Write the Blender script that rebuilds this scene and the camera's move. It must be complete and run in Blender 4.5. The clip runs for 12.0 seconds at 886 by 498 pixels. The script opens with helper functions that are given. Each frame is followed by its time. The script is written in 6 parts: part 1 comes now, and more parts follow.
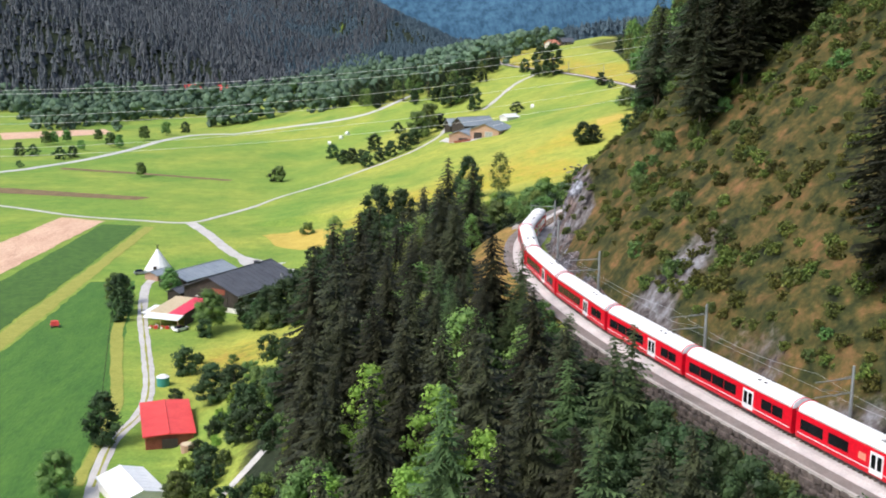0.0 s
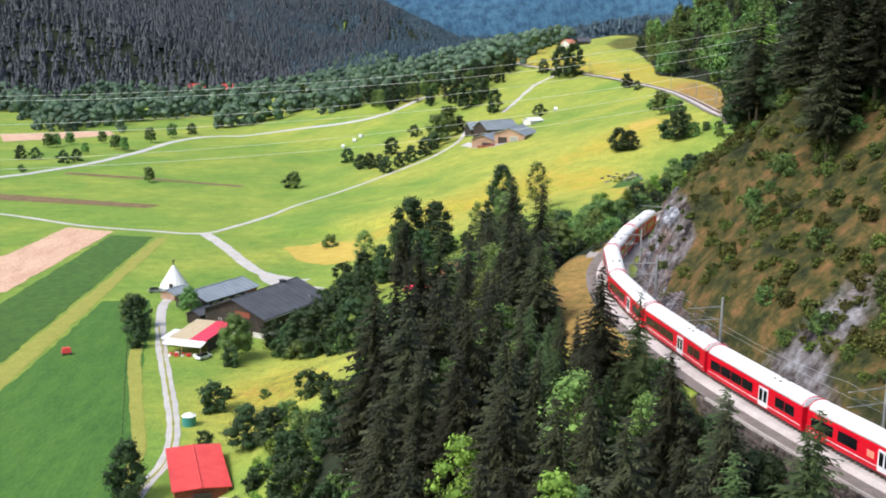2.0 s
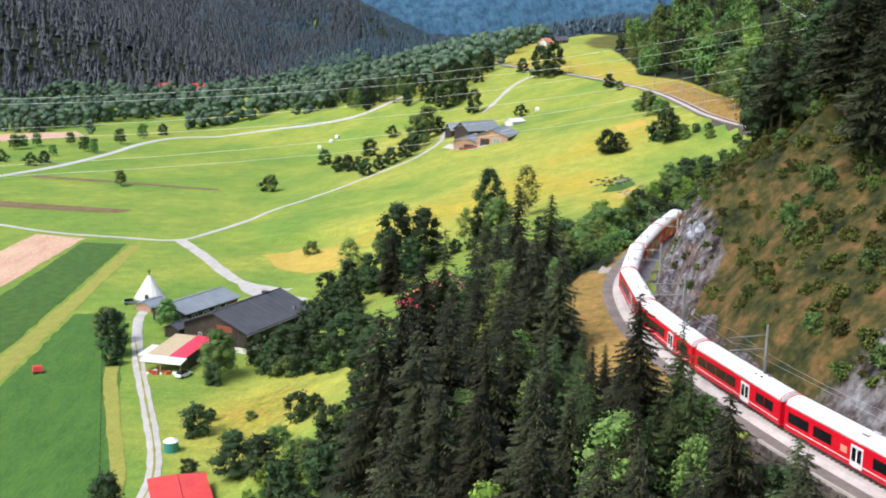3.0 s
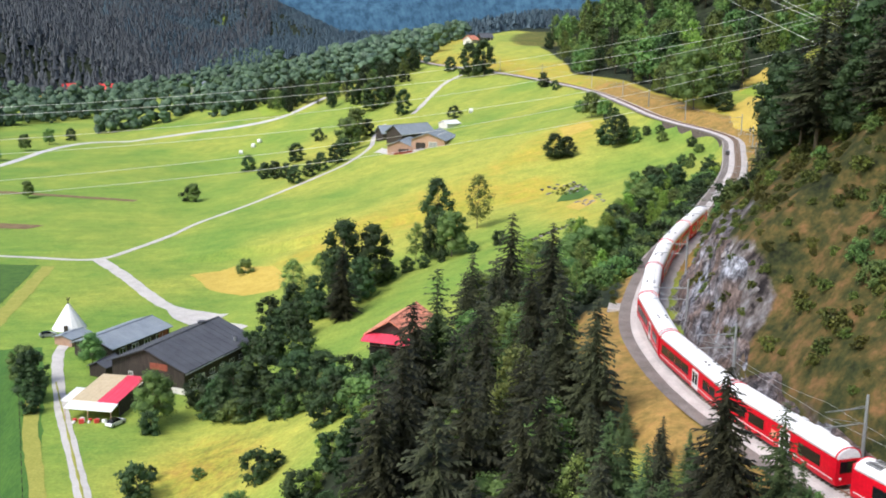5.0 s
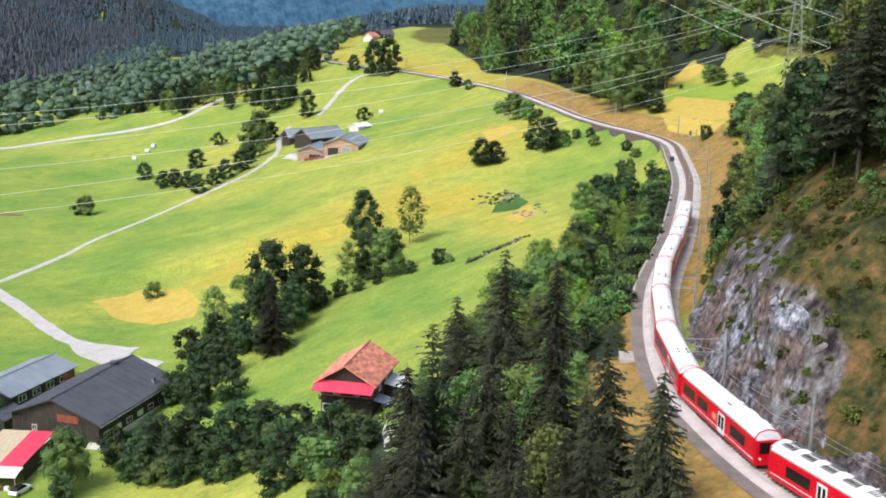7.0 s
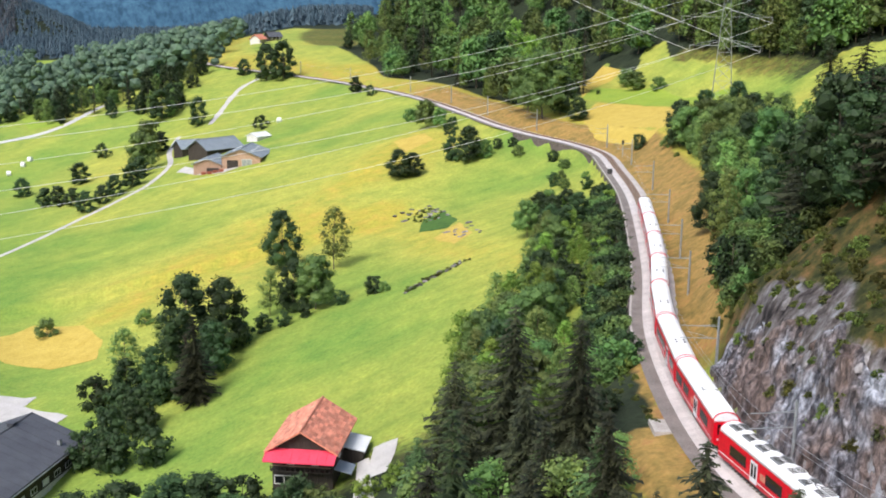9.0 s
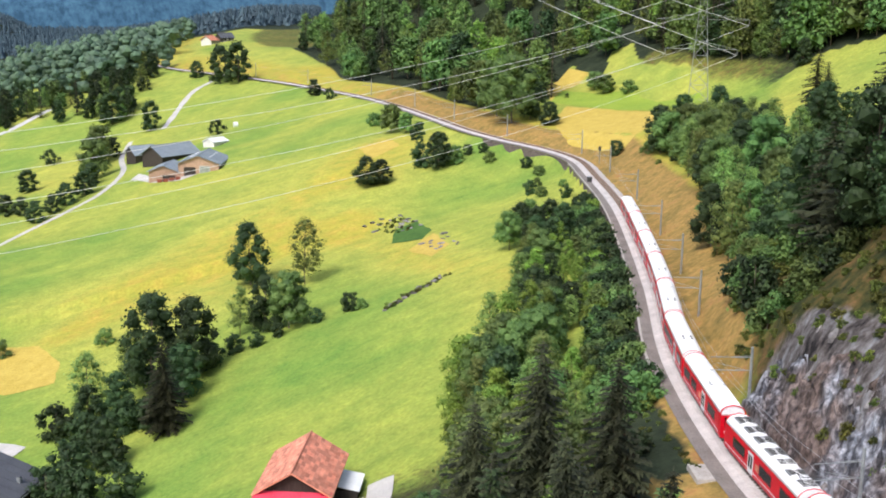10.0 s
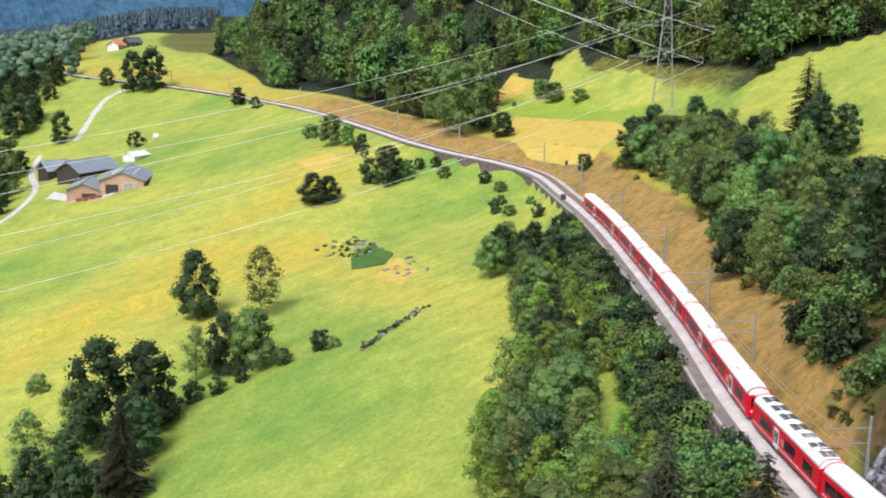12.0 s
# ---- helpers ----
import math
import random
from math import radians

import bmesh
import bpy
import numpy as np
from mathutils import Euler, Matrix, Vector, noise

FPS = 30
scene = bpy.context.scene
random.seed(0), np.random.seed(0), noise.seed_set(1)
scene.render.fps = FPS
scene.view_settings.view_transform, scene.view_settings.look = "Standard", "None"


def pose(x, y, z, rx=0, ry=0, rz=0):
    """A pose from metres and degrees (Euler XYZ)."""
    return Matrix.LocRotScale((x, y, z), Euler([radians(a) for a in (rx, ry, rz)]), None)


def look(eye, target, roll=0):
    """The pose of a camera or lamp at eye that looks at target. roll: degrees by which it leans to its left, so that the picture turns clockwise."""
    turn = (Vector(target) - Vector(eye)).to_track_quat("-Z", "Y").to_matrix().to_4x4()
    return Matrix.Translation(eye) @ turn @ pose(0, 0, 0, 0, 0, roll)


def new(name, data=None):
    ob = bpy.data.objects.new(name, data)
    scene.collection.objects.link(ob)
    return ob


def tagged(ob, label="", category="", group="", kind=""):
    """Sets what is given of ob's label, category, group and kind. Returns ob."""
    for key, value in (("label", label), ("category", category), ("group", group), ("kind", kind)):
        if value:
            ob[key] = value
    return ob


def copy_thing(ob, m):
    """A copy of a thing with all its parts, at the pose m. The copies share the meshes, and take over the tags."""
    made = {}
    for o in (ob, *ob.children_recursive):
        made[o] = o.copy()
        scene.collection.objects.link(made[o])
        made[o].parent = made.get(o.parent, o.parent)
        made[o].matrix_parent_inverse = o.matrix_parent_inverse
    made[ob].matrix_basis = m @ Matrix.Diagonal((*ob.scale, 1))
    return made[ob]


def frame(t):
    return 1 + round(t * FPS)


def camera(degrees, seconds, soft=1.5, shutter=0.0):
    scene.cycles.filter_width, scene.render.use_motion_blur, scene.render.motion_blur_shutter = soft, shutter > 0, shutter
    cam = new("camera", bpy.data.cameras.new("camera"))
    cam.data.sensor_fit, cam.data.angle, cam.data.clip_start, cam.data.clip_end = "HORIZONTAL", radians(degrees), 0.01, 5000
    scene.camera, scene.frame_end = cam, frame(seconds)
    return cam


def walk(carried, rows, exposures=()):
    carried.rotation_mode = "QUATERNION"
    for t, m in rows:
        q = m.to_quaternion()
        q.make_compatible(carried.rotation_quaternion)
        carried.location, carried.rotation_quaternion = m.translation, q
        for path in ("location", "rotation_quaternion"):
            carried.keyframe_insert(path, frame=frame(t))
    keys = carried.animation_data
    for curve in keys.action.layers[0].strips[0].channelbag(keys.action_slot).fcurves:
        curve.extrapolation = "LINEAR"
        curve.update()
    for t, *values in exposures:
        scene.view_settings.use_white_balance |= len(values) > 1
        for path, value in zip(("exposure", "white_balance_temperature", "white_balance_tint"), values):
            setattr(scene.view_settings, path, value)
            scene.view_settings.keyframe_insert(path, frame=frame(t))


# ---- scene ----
cam = camera(43.6, 12.0, soft=1.9)
METRES, EYE, TILT, LEAN, TURN = 165.0, 58.93, -11.7, -0.7, 0.0
ROWS = [
    (0.0, 0.0, 0.0, 0.0, -0.0, 0.0, 0.0),
    (0.5, -0.0189, 0.0348, 0.0089, -0.06, -0.11, -0.04),
    (1.0, -0.0377, 0.0714, 0.0176, -0.07, -0.15, -0.11),
    (1.5, -0.0549, 0.1053, 0.0265, -0.07, -0.17, -0.07),
    (2.0, -0.0729, 0.1424, 0.035, -0.19, -0.14, -0.13),
    (2.5, -0.0893, 0.1799, 0.0434, -0.63, -0.18, -0.08),
    (3.0, -0.1056, 0.2182, 0.0523, -1.78, -0.24, 0.1),
    (3.5, -0.1208, 0.2582, 0.0608, -3.33, -0.35, 0.38),
    (5.5, -0.1792, 0.4088, 0.0988, -7.34, -0.6, 1.39),
    (6.0, -0.1927, 0.4483, 0.1084, -8.59, -0.73, 1.65),
    (6.5, -0.2048, 0.4898, 0.1173, -10.4, -0.83, 2.0),
    (7.0, -0.2181, 0.5287, 0.1272, -12.28, -0.97, 2.35),
    (9.0, -0.26, 0.684, 0.1659, -18.66, -1.34, 3.66),
    (9.5, -0.268, 0.7234, 0.1755, -20.16, -1.39, 3.93),
    (10.0, -0.276, 0.7633, 0.1857, -21.41, -1.54, 4.1),
    (10.5, -0.2831, 0.8029, 0.1955, -22.38, -1.64, 4.29),
    (11.0, -0.2907, 0.8406, 0.2051, -23.4, -1.7, 4.41),
    (11.5, -0.299, 0.881, 0.2136, -25.03, -1.77, 4.69),
    (12.0, -0.312, 0.919, 0.2226, -26.67, -1.85, 4.99),
]
walk(cam, [(t, pose(0, 0, EYE, TILT, LEAN, TURN) @ pose(METRES * x, METRES * y, METRES * z, 90 + pitch, roll, yaw)) for t, x, y, z, yaw, pitch, roll in ROWS])

# ---- light ----
world = bpy.data.worlds.new("sky")
scene.world = world
world.use_nodes = True
wn = world.node_tree.nodes
sky = wn.new("ShaderNodeTexSky")
sky.sky_type, sky.sun_disc = "NISHITA", False
sky.sun_elevation, sky.sun_rotation = radians(52), radians(-125)
sky.dust_density, sky.air_density = 3.0, 1.0
wn["Background"].inputs["Strength"].default_value = 0.15
world.node_tree.links.new(sky.outputs[0], wn["Background"].inputs["Color"])
sun_data = bpy.data.lights.new("sun", "SUN")
sun_data.energy, sun_data.angle, sun_data.color = 1.95, radians(25), (1.0, 0.985, 0.965)
sun = new("sun", sun_data)
SUN_AZ, SUN_EL = radians(-125), radians(52)
sun_from = Vector((math.sin(SUN_AZ) * math.cos(SUN_EL), math.cos(SUN_AZ) * math.cos(SUN_EL), math.sin(SUN_EL)))
sun.matrix_world = look(sun_from * 300, (0, 0, 0))
scene.view_settings.exposure = 0.62

# ---- terrain ----
TRACK = [(110, -25, 19.4), (72, 32, 19.5), (50, 68, 19.6), (35, 102, 19.7), (22.6, 136, 19.8), (15.9, 166, 19.9),
         (15.0, 187, 20.0), (18.8, 208, 20.0), (32, 241, 20.0), (50.3, 275, 20.0), (67.5, 309, 20.2), (84, 344, 20.7),
         (97.5, 379, 21.5), (106, 404, 22.2), (106.5, 424, 22.8), (101.5, 446, 23.6), (99.5, 470, 24.3), (101, 505, 25),
         (102.5, 545, 25.6), (102, 580, 26), (98, 612, 26.4), (88, 655, 27.3), (79, 683, 27.8), (66, 715, 28.4),
         (45, 770, 29.5), (40, 850, 31), (62, 960, 33), (115, 1150, 35), (200, 1500, 38), (420, 2200, 40), (950, 3700, 40)]


def spline(points, step):
    """Catmull-Rom through points, at about even steps."""
    p = np.array(points, float)
    p = np.vstack([2 * p[0] - p[1], p, 2 * p[-1] - p[-2]])
    out = []
    for k in range(1, len(p) - 2):
        n = max(2, int(np.linalg.norm(p[k + 1] - p[k]) / step))
        u = (np.arange(n) / n)[:, None]
        a, b, c, d = p[k - 1], p[k], p[k + 1], p[k + 2]
        out.append(0.5 * (2 * b + (c - a) * u + (2 * a - 5 * b + 4 * c - d) * u ** 2 + (3 * b - a - 3 * c + d) * u ** 3))
    out.append(p[-2][None])
    return np.vstack(out)


LINE = spline(TRACK, 2.0)
ARC = np.concatenate([[0], np.cumsum(np.linalg.norm(np.diff(LINE[:, :2], axis=0), axis=1))])


def on_track(s):
    """Point and heading of the track at arc length s."""
    a = [np.interp(s, ARC, LINE[:, i]) for i in range(3)]
    b = [np.interp(s + 1.0, ARC, LINE[:, i]) for i in range(3)]
    return np.array(a), math.atan2(b[1] - a[1], b[0] - a[0])


def beside(s, left, up=0.0):
    """A place left of the track (right: minus)."""
    p, a = on_track(s)
    return np.array((p[0] - math.sin(a) * left, p[1] + math.cos(a) * left, p[2] + up))


def smooth(a, b, v):
    u = np.clip((v - a) / (b - a), 0, 1)
    return u * u * (3 - 2 * u)


def wave(x, y, size, seed=0.0):
    """Soft uneven relief between about -1 and 1."""
    x, y = x / size + seed * 3.1, y / size - seed * 1.7
    return (np.sin(x * 1.3 + 1.7 * np.sin(y * 0.9 + seed)) + np.sin(y * 1.7 + 1.3 * np.sin(x * 1.1)) + 0.6 * np.sin(2.3 * x - 1.9 * y + seed)) / 2.6


def track_side(x, y):
    """Distance left of the track (right: minus), the track's height and y there."""
    x, y = np.atleast_1d(x).astype(float), np.atleast_1d(y).astype(float)
    d, z, yt = np.empty(x.shape), np.empty(x.shape), np.empty(x.shape)
    heading = np.gradient(LINE[:, :2], axis=0)
    for k in range(0, len(x), 4000):
        q = slice(k, k + 4000)
        dx, dy = x[q, None] - LINE[None, :, 0], y[q, None] - LINE[None, :, 1]
        i = np.argmin(dx * dx + dy * dy, axis=1)
        n = np.arange(len(i))
        h = heading[i] / np.linalg.norm(heading[i], axis=1)[:, None]
        side = h[:, 0] * dy[n, i] - h[:, 1] * dx[n, i]
        far = np.hypot(dx[n, i], dy[n, i])
        inner = (i > 0) & (i < len(LINE) - 1)
        d[q] = np.where(inner & (far < 30), side, np.sign(side) * far)
        z[q], yt[q] = LINE[i, 2], LINE[i, 1]
    return d, z, yt


EDGE = (3.9, 4.8)


def land(x, y):
    """Height of the ground before it is laid on the grid."""
    d, zt, yt = track_side(x, y)
    e = np.clip(y - 200, -300, 1500)
    floor = -22 + 0.006 * e + 8e-6 * e * e
    reach = np.interp(yt, [60, 140, 190, 230, 280, 345, 400, 550, 700, 1000], [62, 60, 66, 88, 122, 158, 182, 185, 170, 260])
    drop = np.interp(yt, [0, 138, 150, 228, 242, 390, 430, 470], [3.2, 3.2, 0.5, 0.5, 3.0, 3.2, 3.6, 1.0])
    bench = np.interp(yt, [138, 152, 215, 238], [4.8, 7.6, 7.6, 4.8])
    u = np.clip((d - bench) / (reach - bench), 0, 1)
    left = zt - 0.35 - drop * smooth(*EDGE, d) - (zt - drop - floor) * (1 - (1 - u) ** 1.25)
    left += 1.2 * wave(x, y, 45) * smooth(8, 30, d) * (1 - 0.85 * smooth(0.7, 1, u)) + 0.25 * wave(x, y, 13, 2) * smooth(8, 20, d)
    left += 3.4 * np.exp(-((x - 15) / 42) ** 2 - ((y - 568) / 48) ** 2)
    r = -d
    steep = 1 - smooth(232, 285, yt)
    wall = 1.0 * np.clip(r - 3.6, 0, 40) + 0.82 * np.clip(r - 43.6, 0, 900) + 1.5 * smooth(4, 9, r) + 5.5 * smooth(4.4, 9.0, r) * smooth(180, 192, yt) * (1 - smooth(226, 238, yt))
    bank = 0.62 * np.clip(r - 3.4, 0, 11) + 0.27 * np.clip(r - 14.4, 0, 48) + 0.5 * np.clip(r - 62.4, 0, 900)
    late = smooth(395, 440, yt)
    field = 0.5 * np.clip(r - 3.4, 0, 6) + 0.16 * np.clip(r - 9.4, 0, 48) + 0.62 * np.clip(r - 57.4 - np.clip(yt - 690, 0, 900) * 0.45, 0, 900)
    rise = steep * wall + (1 - steep) * ((1 - late) * bank + late * field)
    rough = steep * (1.6 * wave(x, y, 9, 1) + 0.8 * wave(x, y, 3.6, 4)) + (1 - steep) * 1.0 * wave(x, y, 24, 3)
    right = zt - 0.35 + rise + rough * smooth(4.5, 12, r)
    z = np.where(d >= 0, left, right)
    # the forest mountain across the valley and the one that closes it
    n1 = (-0.5 * (x + 400) + 0.866 * (y - 930))
    n2 = -(x + 150) + 0.055 * (y - 1100)
    z = np.maximum(z, floor + np.minimum(0.55 * np.clip(n1, 0, 4000), 0.3 * np.clip(n2, 0, 4000)) * smooth(0, 60, np.minimum(n1, n2)))
    # the farther forest slope behind them
    n3 = y - 1820 - 0.25 * (x + 150)
    z = np.maximum(z, floor - 6 + np.clip(np.minimum(0.36 * n3, 0.45 * (40 - x)), 0, 220))
    return z


HILL_MEADOW = [(97, 294), (108, 318), (128, 345), (148, 372), (172, 408), (190, 408), (204, 385), (240, 345), (250, 290), (150, 262), (118, 274)]
NOTCH = [(178, 512), (146, 470), (150, 440), (170, 436), (178, 450), (172, 480), (184, 506)]
KNOLL = [(168, 526), (135, 480), (122, 452), (126, 420), (112, 395), (140, 408), (158, 440), (160, 470)]


def inside(x, y, corners):
    """True where a place lies inside a polygon."""
    x, y = np.asarray(x, float), np.asarray(y, float)
    hit = np.zeros(x.shape, bool)
    for (ax, ay), (bx, by) in zip(corners, corners[1:] + corners[:1]):
        if ay != by:
            hit ^= ((ay > y) != (by > y)) & (x < (bx - ax) * (y - ay) / (by - ay) + ax)
    return hit


def open_hill(x, y):
    """True on the meadows above the railway."""
    return inside(x, y, HILL_MEADOW) | inside(x, y, NOTCH) | inside(x, y, KNOLL)


def along(x, y, points):
    """Distance to a broken line."""
    best = np.full(np.shape(x), 1e9)
    for (ax, ay), (bx, by) in zip(points[:-1], points[1:]):
        u = np.clip(((x - ax) * (bx - ax) + (y - ay) * (by - ay)) / ((bx - ax) ** 2 + (by - ay) ** 2), 0, 1)
        best = np.minimum(best, np.hypot(x - ax - u * (bx - ax), y - ay - u * (by - ay)))
    return best


def stretch(lo, hi, inner_lo, inner_hi, step, growth):
    mid = list(np.arange(inner_lo, inner_hi + 0.1, step))
    a, s = [inner_lo], step
    while a[-1] > lo:
        s = min(s * growth, 120)
        a.append(a[-1] - s)
    b, s = [mid[-1]], step
    while b[-1] < hi:
        s = min(s * growth, 120)
        b.append(b[-1] + s)
    return np.array(a[:0:-1] + mid + b[1:])


GX = stretch(-2600, 2200, -130, 190, 2.2, 1.06)
GY = stretch(-700, 4300, 70, 520, 2.2, 1.05)
_xx, _yy = np.meshgrid(GX, GY)
GZ = land(_xx.ravel(), _yy.ravel()).reshape(_xx.shape)


def ground(x, y):
    """Height of the ground sheet at a place."""
    i = int(np.clip(np.searchsorted(GX, x) - 1, 0, len(GX) - 2))
    j = int(np.clip(np.searchsorted(GY, y) - 1, 0, len(GY) - 2))
    u, v = (x - GX[i]) / (GX[i + 1] - GX[i]), (y - GY[j]) / (GY[j + 1] - GY[j])
    return float((GZ[j, i] * (1 - u) + GZ[j, i + 1] * u) * (1 - v) + (GZ[j + 1, i] * (1 - u) + GZ[j + 1, i + 1] * u) * v)


# ---- end of terrain ----

# ---- materials ----
def material(name, rough=0.7, metal=0.0, spec=0.5):
    m = bpy.data.materials.new(name)
    m.use_nodes = True
    p = m.node_tree.nodes["Principled BSDF"]
    p.inputs["Roughness"].default_value, p.inputs["Metallic"].default_value = rough, metal
    p.inputs["Specular IOR Level"].default_value = spec
    return m, m.node_tree.nodes, m.node_tree.links, p


def ramp(nodes, links, source, stops):
    r = nodes.new("ShaderNodeValToRGB")
    while len(r.color_ramp.elements) < len(stops):
        r.color_ramp.elements.new(0.5)
    for e, (at, c) in zip(r.color_ramp.elements, stops):
        e.position, e.color = at, (*c, 1)
    links.new(source, r.inputs[0])
    return r.outputs[0]


def blend(nodes, links, fac, a, b, mode="MIX"):
    m = nodes.new("ShaderNodeMix")
    m.data_type, m.blend_type = "RGBA", mode
    for socket, value in ((m.inputs[0], fac), (m.inputs[6], a), (m.inputs[7], b)):
        if isinstance(value, (int, float)):
            socket.default_value = value
        elif isinstance(value, tuple):
            socket.default_value = (*value, 1)
        else:
            links.new(value, socket)
    return m.outputs[2]


def grain(nodes, links, size, detail=4, world_space=True, stretch=None, rough=0.55):
    """Noise whose features are about size metres."""
    co = nodes.new("ShaderNodeNewGeometry").outputs["Position"] if world_space else nodes.new("ShaderNodeTexCoord").outputs["Object"]
    if stretch:
        mp = nodes.new("ShaderNodeMapping")
        mp.inputs["Scale"].default_value = stretch
        links.new(co, mp.inputs["Vector"])
        co = mp.outputs[0]
    n = nodes.new("ShaderNodeTexNoise")
    n.inputs["Scale"].default_value, n.inputs["Detail"].default_value, n.inputs["Roughness"].default_value = 1 / size, detail, rough
    links.new(co, n.inputs["Vector"])
    return n.outputs["Fac"]


def bump(nodes, links, p, height, strength, distance):
    b = nodes.new("ShaderNodeBump")
    b.inputs["Strength"].default_value, b.inputs["Distance"].default_value = strength, distance
    links.new(height, b.inputs["Height"])
    links.new(b.outputs[0], p.inputs["Normal"])


def surface(name, dark, light, size=0.6, rough=0.75, metal=0.0, relief=0.2, fine=None, world_space=True, spec=0.4, stretch=None, tint=0.0):
    """A surface mottled between two colours at two scales."""
    m, n, l, p = material(name, rough, metal, spec)
    big = grain(n, l, size, 5, world_space, stretch)
    small = grain(n, l, fine or size / 9, 3, world_space, stretch)
    c = ramp(n, l, big, [(0.3, dark), (0.7, light)])
    c = blend(n, l, 0.35, c, ramp(n, l, small, [(0.3, tuple(0.55 * v for v in dark)), (0.7, tuple(min(1, 1.15 * v) for v in light))]))
    if tint:
        info = n.new("ShaderNodeObjectInfo")
        h = n.new("ShaderNodeHueSaturation")
        mr = n.new("ShaderNodeMapRange")
        mr.inputs["To Min"].default_value, mr.inputs["To Max"].default_value = 1 - tint, 1 + tint
        l.new(info.outputs["Random"], mr.inputs["Value"])
        l.new(mr.outputs[0], h.inputs["Value"])
        l.new(c, h.inputs["Color"])
        c = h.outputs[0]
    l.new(c, p.inputs["Base Color"])
    if relief:
        bump(n, l, p, small, relief, 0.05 if size < 3 else 0.3)
    return m


def foliage(name, dark, light, hue=0.03, through_light=0.3):
    """Leaves or needles: varied from tree to tree, clump to clump."""
    m, n, l, p = material(name, 0.6, 0, 0.25)
    isl = n.new("ShaderNodeNewGeometry").outputs["Random Per Island"]
    c = ramp(n, l, isl, [(0.0, dark), (1.0, light)])
    c = blend(n, l, 0.45, c, ramp(n, l, grain(n, l, 2.2, 3), [(0.35, dark), (0.65, light)]))
    c = blend(n, l, 0.6, c, ramp(n, l, grain(n, l, 9, 2), [(0.35, (0.45, 0.42, 0.42)), (0.65, (1.0, 1.0, 0.9))]), "MULTIPLY")
    c = blend(n, l, 1.0, c, (1.35, 1.35, 1.35), "MULTIPLY")
    info = n.new("ShaderNodeObjectInfo")
    own = n.new("ShaderNodeAttribute")
    own.attribute_name = "tree_tone"
    both = n.new("ShaderNodeMath")
    both.operation = "ADD"
    l.new(info.outputs["Random"], both.inputs[0])
    l.new(own.outputs["Fac"], both.inputs[1])
    tone = n.new("ShaderNodeMath")
    tone.operation = "FRACT"
    l.new(both.outputs[0], tone.inputs[0])
    h = n.new("ShaderNodeHueSaturation")
    for key, lo, hi in (("Hue", 0.5 - hue, 0.5 + hue * 0.4), ("Value", 0.62, 1.42)):
        mr = n.new("ShaderNodeMapRange")
        mr.inputs["To Min"].default_value, mr.inputs["To Max"].default_value = lo, hi
        l.new(tone.outputs[0], mr.inputs["Value"])
        l.new(mr.outputs[0], h.inputs[key])
    l.new(c, h.inputs["Color"])
    l.new(h.outputs[0], p.inputs["Base Color"])
    t = n.new("ShaderNodeBsdfTranslucent")
    l.new(h.outputs[0], t.inputs["Color"])
    mix = n.new("ShaderNodeMixShader")
    mix.inputs[0].default_value = through_light
    l.new(p.outputs[0], mix.inputs[1])
    l.new(t.outputs[0], mix.inputs[2])
    l.new(mix.outputs[0], n["Material Output"].inputs["Surface"])
    return m


